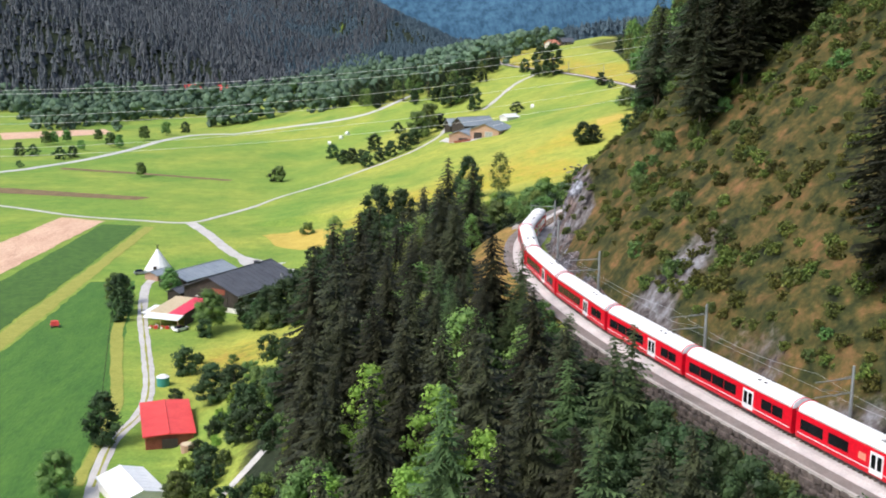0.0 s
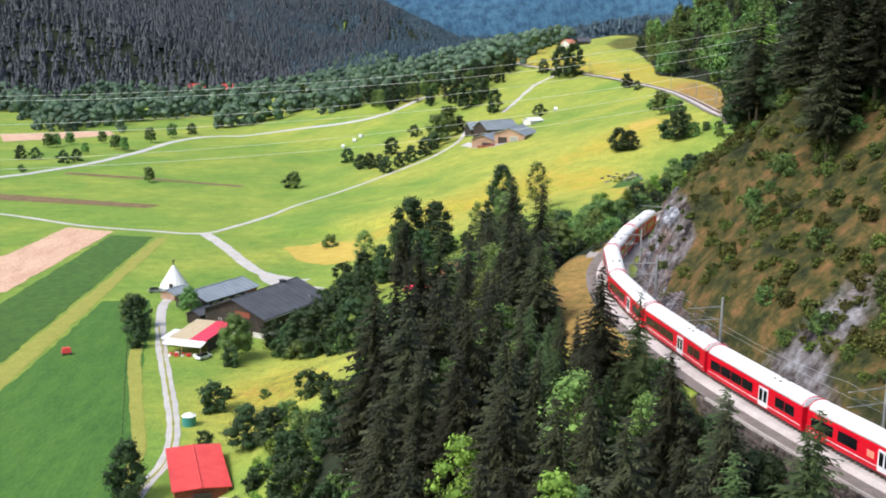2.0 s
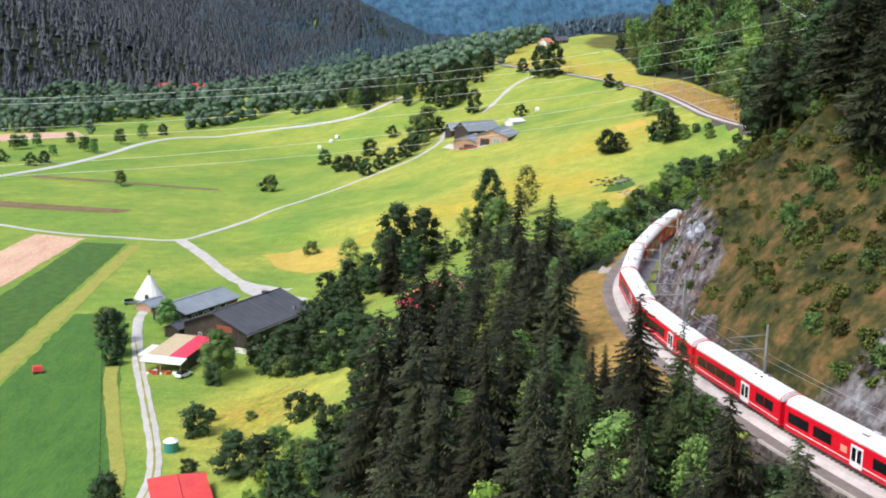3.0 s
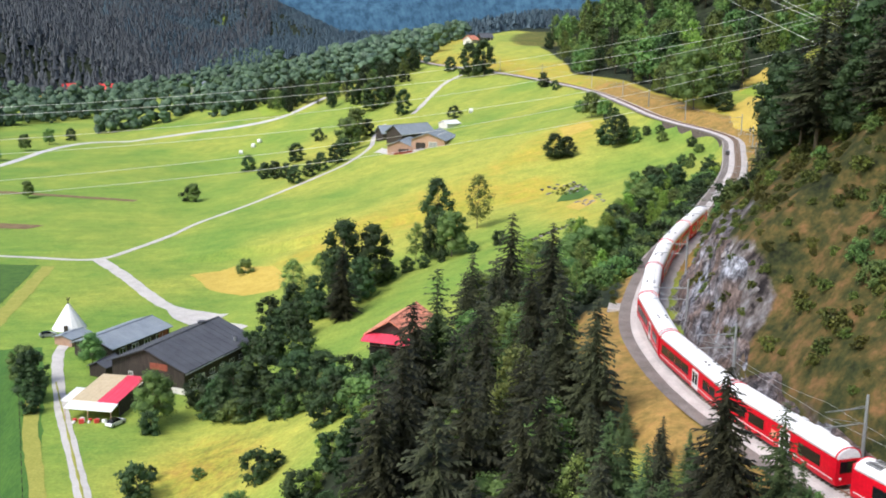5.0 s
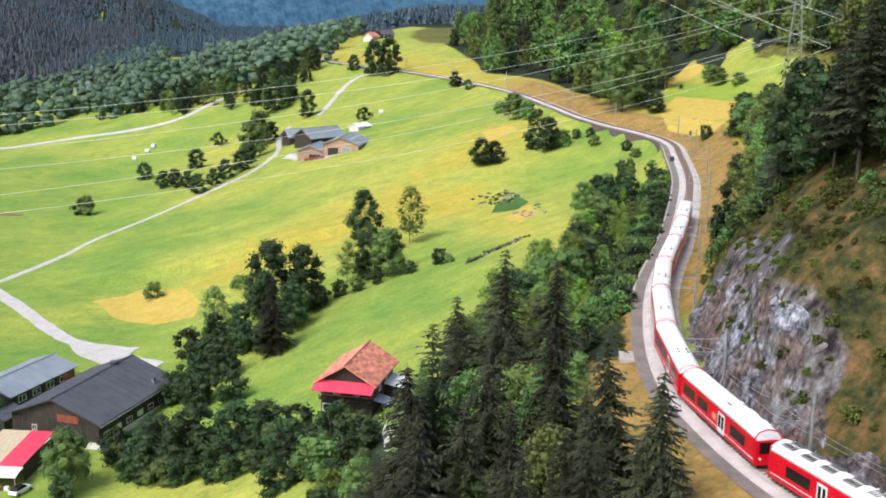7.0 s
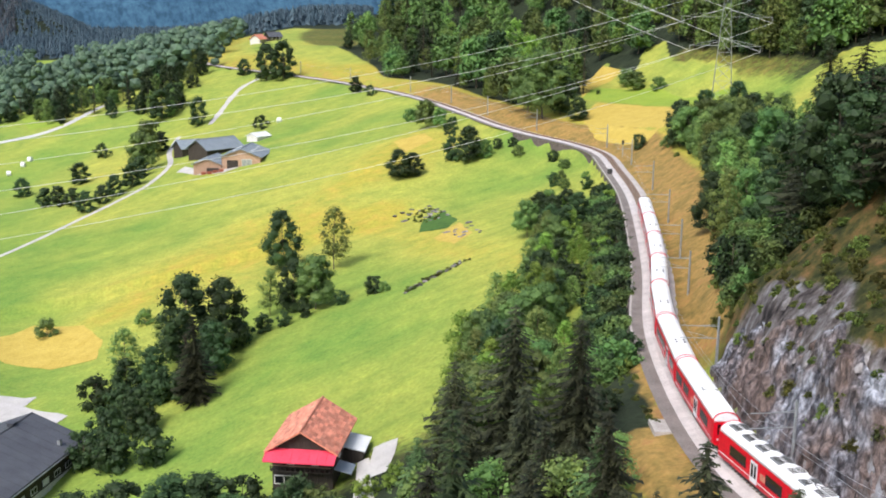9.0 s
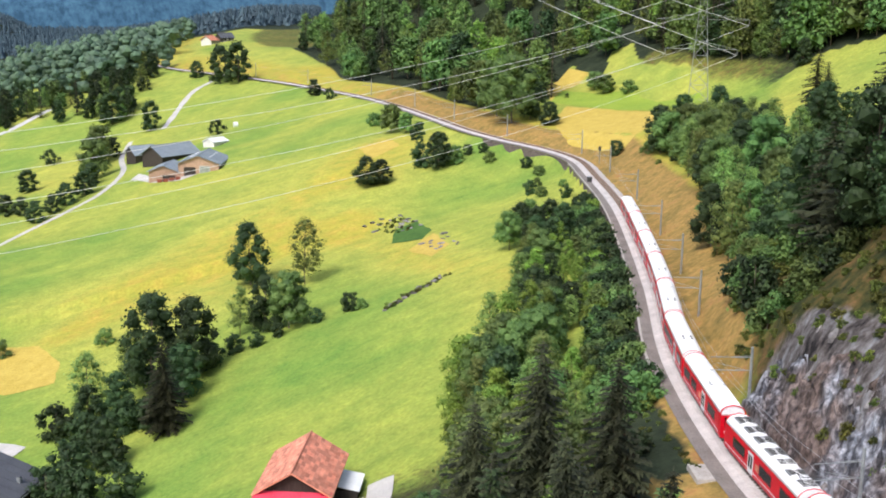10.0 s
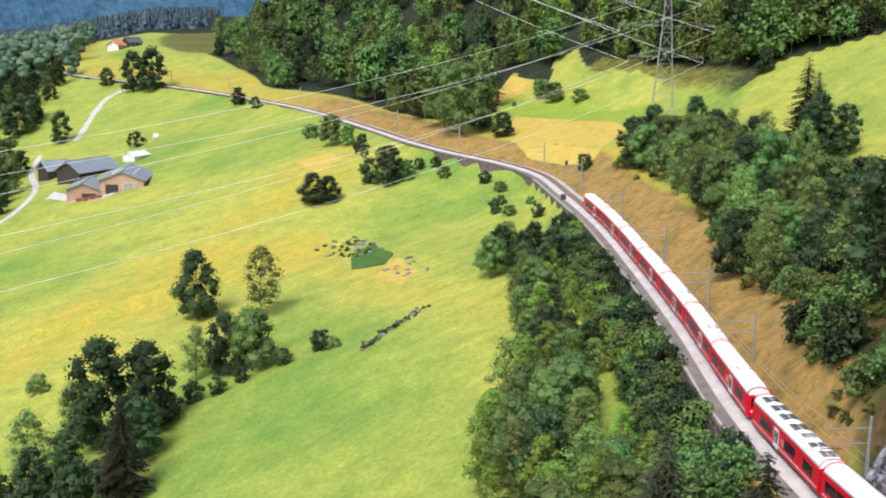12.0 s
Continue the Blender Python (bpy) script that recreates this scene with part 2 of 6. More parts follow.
def ground_material():
    m, n, l, p = material("meadow_and_hillside", 0.9, 0, 0.15)
    attr = n.new("ShaderNodeAttribute")
    attr.attribute_name = "cover"
    sep = n.new("ShaderNodeSeparateColor")
    l.new(attr.outputs["Color"], sep.inputs[0])
    dry, brush, rock, wood = sep.outputs[0], sep.outputs[1], sep.outputs[2], attr.outputs["Alpha"]
    tan = n.new("ShaderNodeAttribute")
    tan.attribute_name = "bare"
    n1, n2, n3, n4 = grain(n, l, 28, 5), grain(n, l, 5, 5, rough=0.65), grain(n, l, 0.7, 4), grain(n, l, 1.8, 5, rough=0.7)

    def mask(source, wobble, lo, hi, amount=0.55):
        a = n.new("ShaderNodeMath")
        a.operation = "MULTIPLY_ADD"
        l.new(wobble, a.inputs[0])
        a.inputs[1].default_value = amount
        l.new(source, a.inputs[2])
        r = n.new("ShaderNodeMapRange")
        r.inputs["From Min"].default_value, r.inputs["From Max"].default_value = lo, hi
        l.new(a.outputs[0], r.inputs["Value"])
        return r.outputs[0]
    green = ramp(n, l, n1, [(0.35, (0.13, 0.245, 0.044)), (0.65, (0.22, 0.31, 0.056))])
    green = blend(n, l, 0.4, green, ramp(n, l, n2, [(0.3, (0.115, 0.205, 0.04)), (0.7, (0.25, 0.335, 0.064))]))
    straw = ramp(n, l, n2, [(0.3, (0.29, 0.3, 0.045)), (0.52, (0.38, 0.33, 0.055)), (0.7, (0.45, 0.33, 0.065))])
    bank = ramp(n, l, blend(n, l, 0.5, n2, n4), [(0.33, (0.12, 0.1, 0.03)), (0.45, (0.23, 0.16, 0.05)), (0.55, (0.33, 0.21, 0.068)), (0.68, (0.34, 0.16, 0.07))])
    lime = ramp(n, l, n2, [(0.3, (0.265, 0.305, 0.058)), (0.7, (0.41, 0.4, 0.08))])
    c = blend(n, l, mask(dry, n1, 0.3, 0.8), green, lime)
    c = blend(n, l, mask(dry, n2, 0.82, 1.25), c, straw)
    c = blend(n, l, mask(tan.outputs["Fac"], n2, 0.5, 0.9), c, bank)
    scrub = ramp(n, l, blend(n, l, 0.5, n2, n4), [(0.37, (0.009, 0.012, 0.007)), (0.46, (0.036, 0.042, 0.014)), (0.53, (0.08, 0.064, 0.021)), (0.61, (0.15, 0.088, 0.037)), (0.7, (0.2, 0.1, 0.05))])
    c = blend(n, l, mask(brush, n4, 0.55, 0.85), c, scrub)
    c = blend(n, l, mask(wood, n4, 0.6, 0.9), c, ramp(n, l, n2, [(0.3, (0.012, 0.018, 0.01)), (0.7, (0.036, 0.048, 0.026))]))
    stone = ramp(n, l, grain(n, l, 2.2, 7, stretch=(1, 1, 0.35), rough=0.7), [(0.36, (0.014, 0.012, 0.013)), (0.47, (0.085, 0.072, 0.07)), (0.55, (0.15, 0.138, 0.14)), (0.68, (0.27, 0.275, 0.3))])
    c = blend(n, l, mask(rock, n4, 0.6, 0.78), c, stone)
    c = blend(n, l, 0.35, c, ramp(n, l, n3, [(0.3, (0.25, 0.25, 0.25)), (0.7, (0.75, 0.75, 0.75))]), "OVERLAY")
    sward = blend(n, l, 0.5, grain(n, l, 7, 6, stretch=(0.3, 1.3, 1), rough=0.7), grain(n, l, 2.4, 6, stretch=(0.5, 1.2, 1), rough=0.75))
    c = blend(n, l, 0.55, c, ramp(n, l, sward, [(0.36, (0.3, 0.33, 0.34)), (0.47, (0.47, 0.48, 0.48)), (0.54, (0.53, 0.52, 0.5)), (0.64, (0.72, 0.66, 0.6))]), "OVERLAY")
    l.new(c, p.inputs["Base Color"])
    bump(n, l, p, blend(n, l, 0.4, n4, n3), 0.5, 0.5)
    return m


M_GROUND = ground_material()
M_SPRUCE = foliage("spruce_needles", (0.014, 0.016, 0.01), (0.052, 0.06, 0.029), 0.03, 0.12)
M_PINE = foliage("blue_green_needles", (0.03, 0.06, 0.024), (0.10, 0.16, 0.06), 0.02, 0.2)
M_LEAF = foliage("broad_leaves", (0.046, 0.1, 0.033), (0.15, 0.25, 0.072), 0.05, 0.3)
M_LEAF_MID = foliage("mid_green_leaves", (0.07, 0.135, 0.043), (0.22, 0.33, 0.09), 0.05, 0.3)
M_LEAF_LIGHT = foliage("light_leaves", (0.085, 0.17, 0.03), (0.24, 0.36, 0.07), 0.03, 0.35)
M_LEAF_DARK = foliage("dark_leaves", (0.016, 0.034, 0.015), (0.05, 0.092, 0.034), 0.03, 0.25)
M_SCRUB = foliage("hillside_shrub_leaves", (0.026, 0.045, 0.013), (0.14, 0.175, 0.036), 0.06, 0.25)
M_RIVER = foliage("riverside_leaves", (0.028, 0.054, 0.038), (0.1, 0.155, 0.095), 0.03, 0.2)
# Both far needle colours carry the blue haze of distance, painted in.
M_HAZY_FAR = foliage("hazy_far_needles", (0.036, 0.043, 0.053), (0.085, 0.098, 0.112), 0.02, 0.1)
M_HAZY_FARTHEST = foliage("hazy_farthest_needles", (0.04, 0.066, 0.095), (0.07, 0.11, 0.145), 0.02, 0.1)
M_BARK = surface("bark", (0.06, 0.045, 0.03), (0.19, 0.15, 0.11), 0.5, 0.9, relief=0.5, stretch=(1, 1, 0.2))
M_RED = surface("train_red_paint", (0.56, 0.004, 0.016), (0.68, 0.006, 0.022), 3.0, 0.42, relief=0, spec=0.22, world_space=False)
M_ROOF_WHITE = surface("white_roof_paint", (0.84, 0.84, 0.86), (0.93, 0.93, 0.93), 2.0, 0.7, relief=0, world_space=False)
M_GLASS = surface("dark_window_glass", (0.006, 0.007, 0.008), (0.014, 0.015, 0.017), 2.0, 0.08, relief=0, world_space=False)
M_DOOR = surface("pale_door_paint", (0.66, 0.67, 0.69), (0.8, 0.8, 0.82), 1.0, 0.4, relief=0, world_space=False)
M_UNDER = surface("underframe_dark_grey", (0.03, 0.03, 0.032), (0.09, 0.085, 0.08), 0.5, 0.7, relief=0.2, world_space=False)
M_GREY = surface("roof_equipment_grey", (0.18, 0.19, 0.2), (0.4, 0.41, 0.42), 0.6, 0.55, 0.3, relief=0.1, world_space=False)
M_BALLAST = surface("track_ballast", (0.36, 0.33, 0.32), (0.62, 0.575, 0.555), 2.5, 0.95, relief=0.9, fine=0.12)
M_PATH = surface("pale_gravel", (0.4, 0.38, 0.36), (0.58, 0.56, 0.54), 3.0, 0.95, relief=0.4, fine=0.2)
M_ROAD = surface("worn_asphalt", (0.42, 0.42, 0.43), (0.58, 0.57, 0.57), 5.0, 0.9, relief=0.2, fine=0.3)
M_RAIL = surface("rusty_rail", (0.18, 0.08, 0.05), (0.38, 0.2, 0.15), 0.8, 0.5, 0.5, relief=0.1)
M_SLEEPER = surface("sleeper", (0.14, 0.1, 0.075), (0.28, 0.22, 0.17), 0.5, 0.9, relief=0.3)
M_STONE = surface("wall_stone", (0.035, 0.027, 0.024), (0.15, 0.122, 0.108), 0.8, 0.95, relief=0.8, fine=0.12, tint=0.35)
M_CONCRETE = surface("pale_concrete", (0.3, 0.275, 0.25), (0.5, 0.465, 0.43), 1.2, 0.9, relief=0.3)
M_ROCK = surface("cliff_rock", (0.028, 0.022, 0.02), (0.31, 0.29, 0.295), 1.3, 0.9, relief=1.0, fine=0.22, stretch=(1, 1, 0.4), tint=0.45)


def cliff_material():
    """Fractured blue-grey slate with pale streaks and brown seams."""
    m, n, l, p = material("cliff_slate", 0.8, 0, 0.35)
    lean = (1.0, 1.0, 0.45)
    a, b, c = grain(n, l, 3.2, 6, stretch=lean, rough=0.65), grain(n, l, 0.8, 6, stretch=lean, rough=0.7), grain(n, l, 7.0, 3)
    slate = ramp(n, l, blend(n, l, 0.5, a, b), [(0.38, (0.012, 0.012, 0.016)), (0.46, (0.05, 0.05, 0.06)), (0.53, (0.15, 0.155, 0.18)), (0.64, (0.42, 0.44, 0.5))])
    brown = ramp(n, l, b, [(0.35, (0.018, 0.013, 0.012)), (0.65, (0.2, 0.135, 0.11))])
    col = blend(n, l, ramp(n, l, c, [(0.42, (0, 0, 0)), (0.58, (0.85, 0.85, 0.85))]), slate, brown)
    l.new(col, p.inputs["Base Color"])
    bump(n, l, p, blend(n, l, 0.5, a, b), 0.8, 0.35)
    return m


M_CLIFF = cliff_material()
M_STEEL = surface("galvanised_steel", (0.27, 0.29, 0.3), (0.48, 0.5, 0.51), 0.8, 0.5, 0.6, relief=0.05)
M_WIRE = surface("overhead_wire", (0.7, 0.7, 0.7), (0.85, 0.85, 0.84), 2.0, 0.5, 0.0, relief=0)
M_SLATE = surface("dark_grey_roof", (0.055, 0.058, 0.07), (0.105, 0.11, 0.125), 3.0, 0.6, relief=0.25, fine=0.2, tint=0.1)
M_SLATE_BLUE = surface("blue_grey_roof", (0.2, 0.24, 0.28), (0.3, 0.34, 0.38), 3.0, 0.55, relief=0.2, fine=0.2, tint=0.1)
M_TILE = surface("orange_roof_tile", (0.5, 0.15, 0.09), (0.74, 0.32, 0.22), 1.0, 0.8, relief=0.3, fine=0.15, tint=0.3)
M_SHEET_RED = surface("red_sheet_roof", (0.62, 0.045, 0.045), (0.75, 0.09, 0.075), 2.0, 0.5, relief=0.05)
M_SHEET_PINK = surface("bright_red_sheet", (0.68, 0.045, 0.09), (0.78, 0.075, 0.13), 2.0, 0.5, relief=0.05)
M_SHEET_WHITE = surface("white_sheet", (0.7, 0.72, 0.74), (0.85, 0.86, 0.87), 1.5, 0.5, relief=0.05)
M_SHEET_TAN = surface("tan_sheet", (0.5, 0.4, 0.25), (0.62, 0.52, 0.35), 1.0, 0.7, relief=0.1)
M_WOOD_DARK = surface("dark_timber", (0.022, 0.018, 0.016), (0.07, 0.055, 0.045), 0.7, 0.85, relief=0.4, stretch=(3, 3, 0.3), tint=0.2)
M_WOOD_RED = surface("reddish_timber", (0.2, 0.05, 0.03), (0.34, 0.1, 0.06), 0.7, 0.8, relief=0.3, tint=0.2)
M_WOOD_TAN = surface("tan_timber", (0.36, 0.22, 0.15), (0.52, 0.34, 0.25), 0.8, 0.8, relief=0.3, tint=0.15)
M_PLASTER = surface("white_plaster", (0.6, 0.58, 0.55), (0.78, 0.76, 0.73), 1.5, 0.9, relief=0.15)
M_CANVAS = surface("white_canvas", (0.72, 0.73, 0.74), (0.86, 0.86, 0.86), 1.0, 0.8, relief=0.2)
M_TAN_SOIL = surface("stubble_soil", (0.5, 0.3, 0.2), (0.66, 0.45, 0.32), 4.0, 0.95, relief=0.3, fine=0.5, stretch=(1, 0.25, 1))
M_BROWN_SOIL = surface("brown_soil", (0.13, 0.08, 0.045), (0.24, 0.17, 0.08), 4.0, 0.95, relief=0.3, fine=0.5)
M_CROP = surface("dark_crop", (0.03, 0.085, 0.012), (0.075, 0.16, 0.022), 2.5, 0.9, relief=0.8, fine=0.5)
M_HAY = surface("cut_hay", (0.24, 0.26, 0.045), (0.34, 0.33, 0.07), 3.0, 0.95, relief=0.3, fine=0.5)
M_DRY = surface("dry_yellow_grass", (0.42, 0.31, 0.05), (0.55, 0.41, 0.09), 3.0, 0.95, relief=0.3, fine=0.5)
M_LUSH = surface("lush_grass", (0.036, 0.115, 0.015), (0.08, 0.185, 0.025), 3.0, 0.9, relief=0.6, fine=0.5, stretch=(1, 0.25, 1))
M_FIELD = surface("bright_meadow", (0.19, 0.3, 0.028), (0.29, 0.37, 0.042), 9.0, 0.9, relief=0.3, fine=0.6)


# ---- builders ----
class Geo:
    """Vertices and faces gathered for one mesh."""

    def __init__(self):
        self.v, self.f = [], []

    def face(self, *points):
        k = len(self.v)
        self.v.extend([tuple(p) for p in points])
        self.f.append(tuple(range(k, k + len(points))))

    def box(self, x0, y0, z0, x1, y1, z1, m=None):
        k = len(self.v)
        pts = [Vector((x, y, z)) for z in (z0, z1) for x, y in ((x0, y0), (x1, y0), (x1, y1), (x0, y1))]
        self.v.extend([tuple(m @ p) if m else tuple(p) for p in pts])
        for q in ((3, 2, 1, 0), (4, 5, 6, 7), (0, 1, 5, 4), (1, 2, 6, 5), (2, 3, 7, 6), (3, 0, 4, 7)):
            self.f.append(tuple(k + i for i in q))

    def beam(self, a, b, w, sides=4, w2=None):
        """A bar from a to b, tapering to w2."""
        a, b = Vector(a), Vector(b)
        if (b - a).length < 1e-6:
            return
        q = (b - a).to_track_quat("Z", "Y")
        k, w2 = len(self.v), w if w2 is None else w2
        for c, r in ((a, w / 2), (b, w2 / 2)):
            for i in range(sides):
                t = 2 * math.pi * (i + 0.5) / sides
                self.v.append(tuple(c + q @ Vector((r * math.cos(t), r * math.sin(t), 0))))
        for i in range(sides):
            j = (i + 1) % sides
            self.f.append((k + i, k + j, k + sides + j, k + sides + i))
        self.f.append(tuple(k + i for i in reversed(range(sides))))
        self.f.append(tuple(k + sides + i for i in range(sides)))

    def loft(self, rings, cap=True):
        """Skin over rings of equal length."""
        k, n = len(self.v), len(rings[0])
        for r in rings:
            self.v.extend([tuple(p) for p in r])
        for a in range(len(rings) - 1):
            for i in range(n):
                j = (i + 1) % n
                self.f.append((k + a * n + i, k + a * n + j, k + (a + 1) * n + j, k + (a + 1) * n + i))
        if cap:
            self.f.append(tuple(k + i for i in reversed(range(n))))
            self.f.append(tuple(k + (len(rings) - 1) * n + i for i in range(n)))

    def tube(self, points, width, sides=4):
        """One unbroken thin tube through points."""
        rings = []
        for k, p in enumerate(points):
            v = points[min(k + 1, len(points) - 1)] - points[max(k - 1, 0)]
            q = v.to_track_quat("Z", "Y")
            rings.append([p + q @ Vector((width / 2 * math.cos(6.2832 * i / sides), width / 2 * math.sin(6.2832 * i / sides), 0)) for i in range(sides)])
        self.loft(rings)

    def mesh(self, name, mat, smoothed=False):
        me = bpy.data.meshes.new(name)
        me.from_pydata(self.v, [], self.f)
        me.materials.append(mat)
        if smoothed:
            me.polygons.foreach_set("use_smooth", [True] * len(me.polygons))
        me.update()
        return me


def part(name, geo, mat, parent, label="", smoothed=False):
    ob = new(name, geo.mesh(name, mat, smoothed))
    ob.parent = parent
    return tagged(ob, label)


def thing(name, label, category, m=None, group="", kind=""):
    ob = new(name)
    ob.empty_display_size = 0.5
    if m is not None:
        ob.matrix_basis = m
    return tagged(ob, label, category, group, kind)


def piece(name, geo, mat, label, category="", kind="structure", smoothed=False, group=""):
    return tagged(new(name, geo.mesh(name, mat, smoothed)), label, category, group, kind)


# ---- ground sheet ----
def make_ground():
    nx, ny = len(GX), len(GY)
    me = bpy.data.meshes.new("ground")
    verts = np.column_stack([_xx.ravel(), _yy.ravel(), GZ.ravel()])
    j, i = np.meshgrid(np.arange(ny - 1), np.arange(nx - 1), indexing="ij")
    a = (j * nx + i).ravel()
    faces = np.column_stack([a, a + 1, a + nx + 1, a + nx])
    me.from_pydata(verts.tolist(), [], faces.tolist())
    x, y = verts[:, 0], verts[:, 1]
    d, zt, yt = track_side(x, y)
    r = -d
    steep = (d < 0) * (1 - smooth(235, 290, yt))
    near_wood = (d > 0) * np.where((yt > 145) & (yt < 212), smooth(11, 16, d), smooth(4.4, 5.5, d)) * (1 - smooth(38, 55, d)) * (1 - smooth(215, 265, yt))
    bank = (d < 0) * smooth(235, 290, yt)
    band = np.exp(-(along(x, y, [(-75, 392), (-35, 408), (2, 422), (42, 455), (70, 478)]) / 24) ** 2)
    spur = np.exp(-(along(x, y, [(44, 425), (44, 362), (49, 325), (36, 298)]) / 11) ** 2)
    dry = 0.14 + 0.2 * wave(x, y, 30, 5) + 0.14 * wave(x, y, 12, 3) + 0.62 * np.maximum(band, spur) * (1 + 0.35 * wave(x * 0.5, y * 1.6, 14, 2))
    dry += 0.4 * np.exp(-((x - 43) / 16) ** 2 - ((y - 560) / 5) ** 2) + 0.35 * np.exp(-((x + 20) / 18) ** 2 - ((y - 610) / 40) ** 2)
    dry = np.where(d < 0, 0.55 * bank * (1 - smooth(20, 40, r)) + 0.35 + 0.3 * wave(x, y, 20, 2), dry)
    dry = dry * (1 - 0.6 * smooth(-14, -20, GZ.ravel())) + 0.12 * (d > 0) * smooth(-18, -8, GZ.ravel())
    shoulder = (d > 0) * smooth(3.2, 3.8, d) * (1 - smooth(8.5, 11, d)) * smooth(140, 148, yt) * (1 - smooth(228, 238, yt))
    verge = (d < 0) * smooth(222, 240, yt) * (1 - smooth(8, 12, r))
    brush = np.maximum(near_wood * (1 - shoulder), steep * smooth(3, 6, r) * (1 - verge))
    bare = np.maximum((d < 0) * smooth(222, 240, yt) * smooth(2.0, 2.6, r) * (1 - smooth(11, 17, r)) * (1 - 0.7 * smooth(520, 620, yt)), shoulder)
    hill = open_hill(x, y)
    bare = bare * (1 - 0.8 * hill)
    dry = dry + 0.95 * np.exp(-((x + 48) / 15) ** 2 - ((y - 250) / 25) ** 2) * (d > 0)
    brush = np.maximum(brush, 0.34 * np.exp(-((x + 46) / 15) ** 4 - ((y - 250) / 24) ** 4) * (d > 0))
    brush = np.maximum(brush, (d > 0) * smooth(3.3, 3.8, d) * (1 - smooth(9, 13, d)) * (1 - smooth(345, 365, yt)) * (1 - shoulder))
    dry = np.where(d > 0, dry * (1 - 0.75 * np.exp(-(((x - 12) * 0.45 + (y - 312) * 0.89) / 30) ** 2 - (((x - 12) * 0.89 - (y - 312) * 0.45) / 26) ** 2)), dry)
    brush = np.maximum(brush, bank * 0.5 * smooth(62, 75, r))
    brush = np.maximum(brush, smooth(40, 60, GZ.ravel()) * smooth(600, 800, y) * 0.9)
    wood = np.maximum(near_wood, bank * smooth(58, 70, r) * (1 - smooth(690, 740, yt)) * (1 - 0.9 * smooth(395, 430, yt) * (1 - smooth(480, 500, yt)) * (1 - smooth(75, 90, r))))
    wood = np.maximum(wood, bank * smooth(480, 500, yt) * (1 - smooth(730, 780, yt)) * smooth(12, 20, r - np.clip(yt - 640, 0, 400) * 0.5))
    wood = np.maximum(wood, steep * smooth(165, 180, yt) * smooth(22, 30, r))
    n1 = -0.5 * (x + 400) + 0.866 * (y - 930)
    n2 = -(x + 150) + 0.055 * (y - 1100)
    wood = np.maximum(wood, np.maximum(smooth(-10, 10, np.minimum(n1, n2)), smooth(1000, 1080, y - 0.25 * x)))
    wood, brush = np.where(hill, 0, wood), np.where(hill, 0, brush)
    dry = np.where(hill, 0.42 + 0.25 * wave(x, y, 16, 7), dry)
    cliff = steep * smooth(3.2, 4.2, r) * np.where(yt > 182, (1 - smooth(8, 13, r + 3 * wave(x, y, 7, 1))) * (1 - smooth(220, 232, yt + 5 * wave(x, y, 6, 3))), 0.42 * (1 - smooth(5, 9, r + 4 * wave(x, y, 8, 1))))
    spot = np.exp(-((x - 33.5) ** 2 + (y - 142) ** 2) / 34.0)
    rock = np.clip(cliff + steep * (0.5 * spot + 0.3 * wave(x, y, 12, 6)), 0, 1)
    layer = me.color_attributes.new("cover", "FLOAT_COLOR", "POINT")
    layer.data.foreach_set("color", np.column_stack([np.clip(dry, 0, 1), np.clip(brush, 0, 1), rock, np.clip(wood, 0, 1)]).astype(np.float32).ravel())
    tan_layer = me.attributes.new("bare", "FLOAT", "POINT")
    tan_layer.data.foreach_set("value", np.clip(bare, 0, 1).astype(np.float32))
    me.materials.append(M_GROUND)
    me.polygons.foreach_set("use_smooth", [True] * len(me.polygons))
    me.update()
    tagged(new("ground", me), "green and yellow alpine meadows with rocky brown hillside", "ground", kind="structure")


make_ground()


def ribbon(name, points, width, mat, label, lift=0.12, wobble=0.0):
    """A strip laid on the ground along a line."""
    line = spline([(*p, 0) for p in points], 2.5)
    g, rng = Geo(), random.Random(len(points))
    heading = np.gradient(line[:, :2], axis=0)
    rows = []
    for p, h in zip(line, heading):
        n = np.array((-h[1], h[0])) / np.linalg.norm(h)
        w = width / 2 * (1 + wobble * rng.uniform(-1, 1))
        rows.append([(p[0] + n[0] * w * k, p[1] + n[1] * w * k) for k in (-1, -0.33, 0.33, 1)])
    for row in rows:
        g.v.extend([(x, y, ground(x, y) + (lift if 0 < k < 3 else lift - 0.04)) for k, (x, y) in enumerate(row)])
    for k in range(len(rows) - 1):
        g.f.extend([(4 * k + i + 1, 4 * k + i, 4 * k + i + 4, 4 * k + i + 5) for i in range(3)])
    return piece(name, g, mat, label, name.split("_")[-1], smoothed=True)


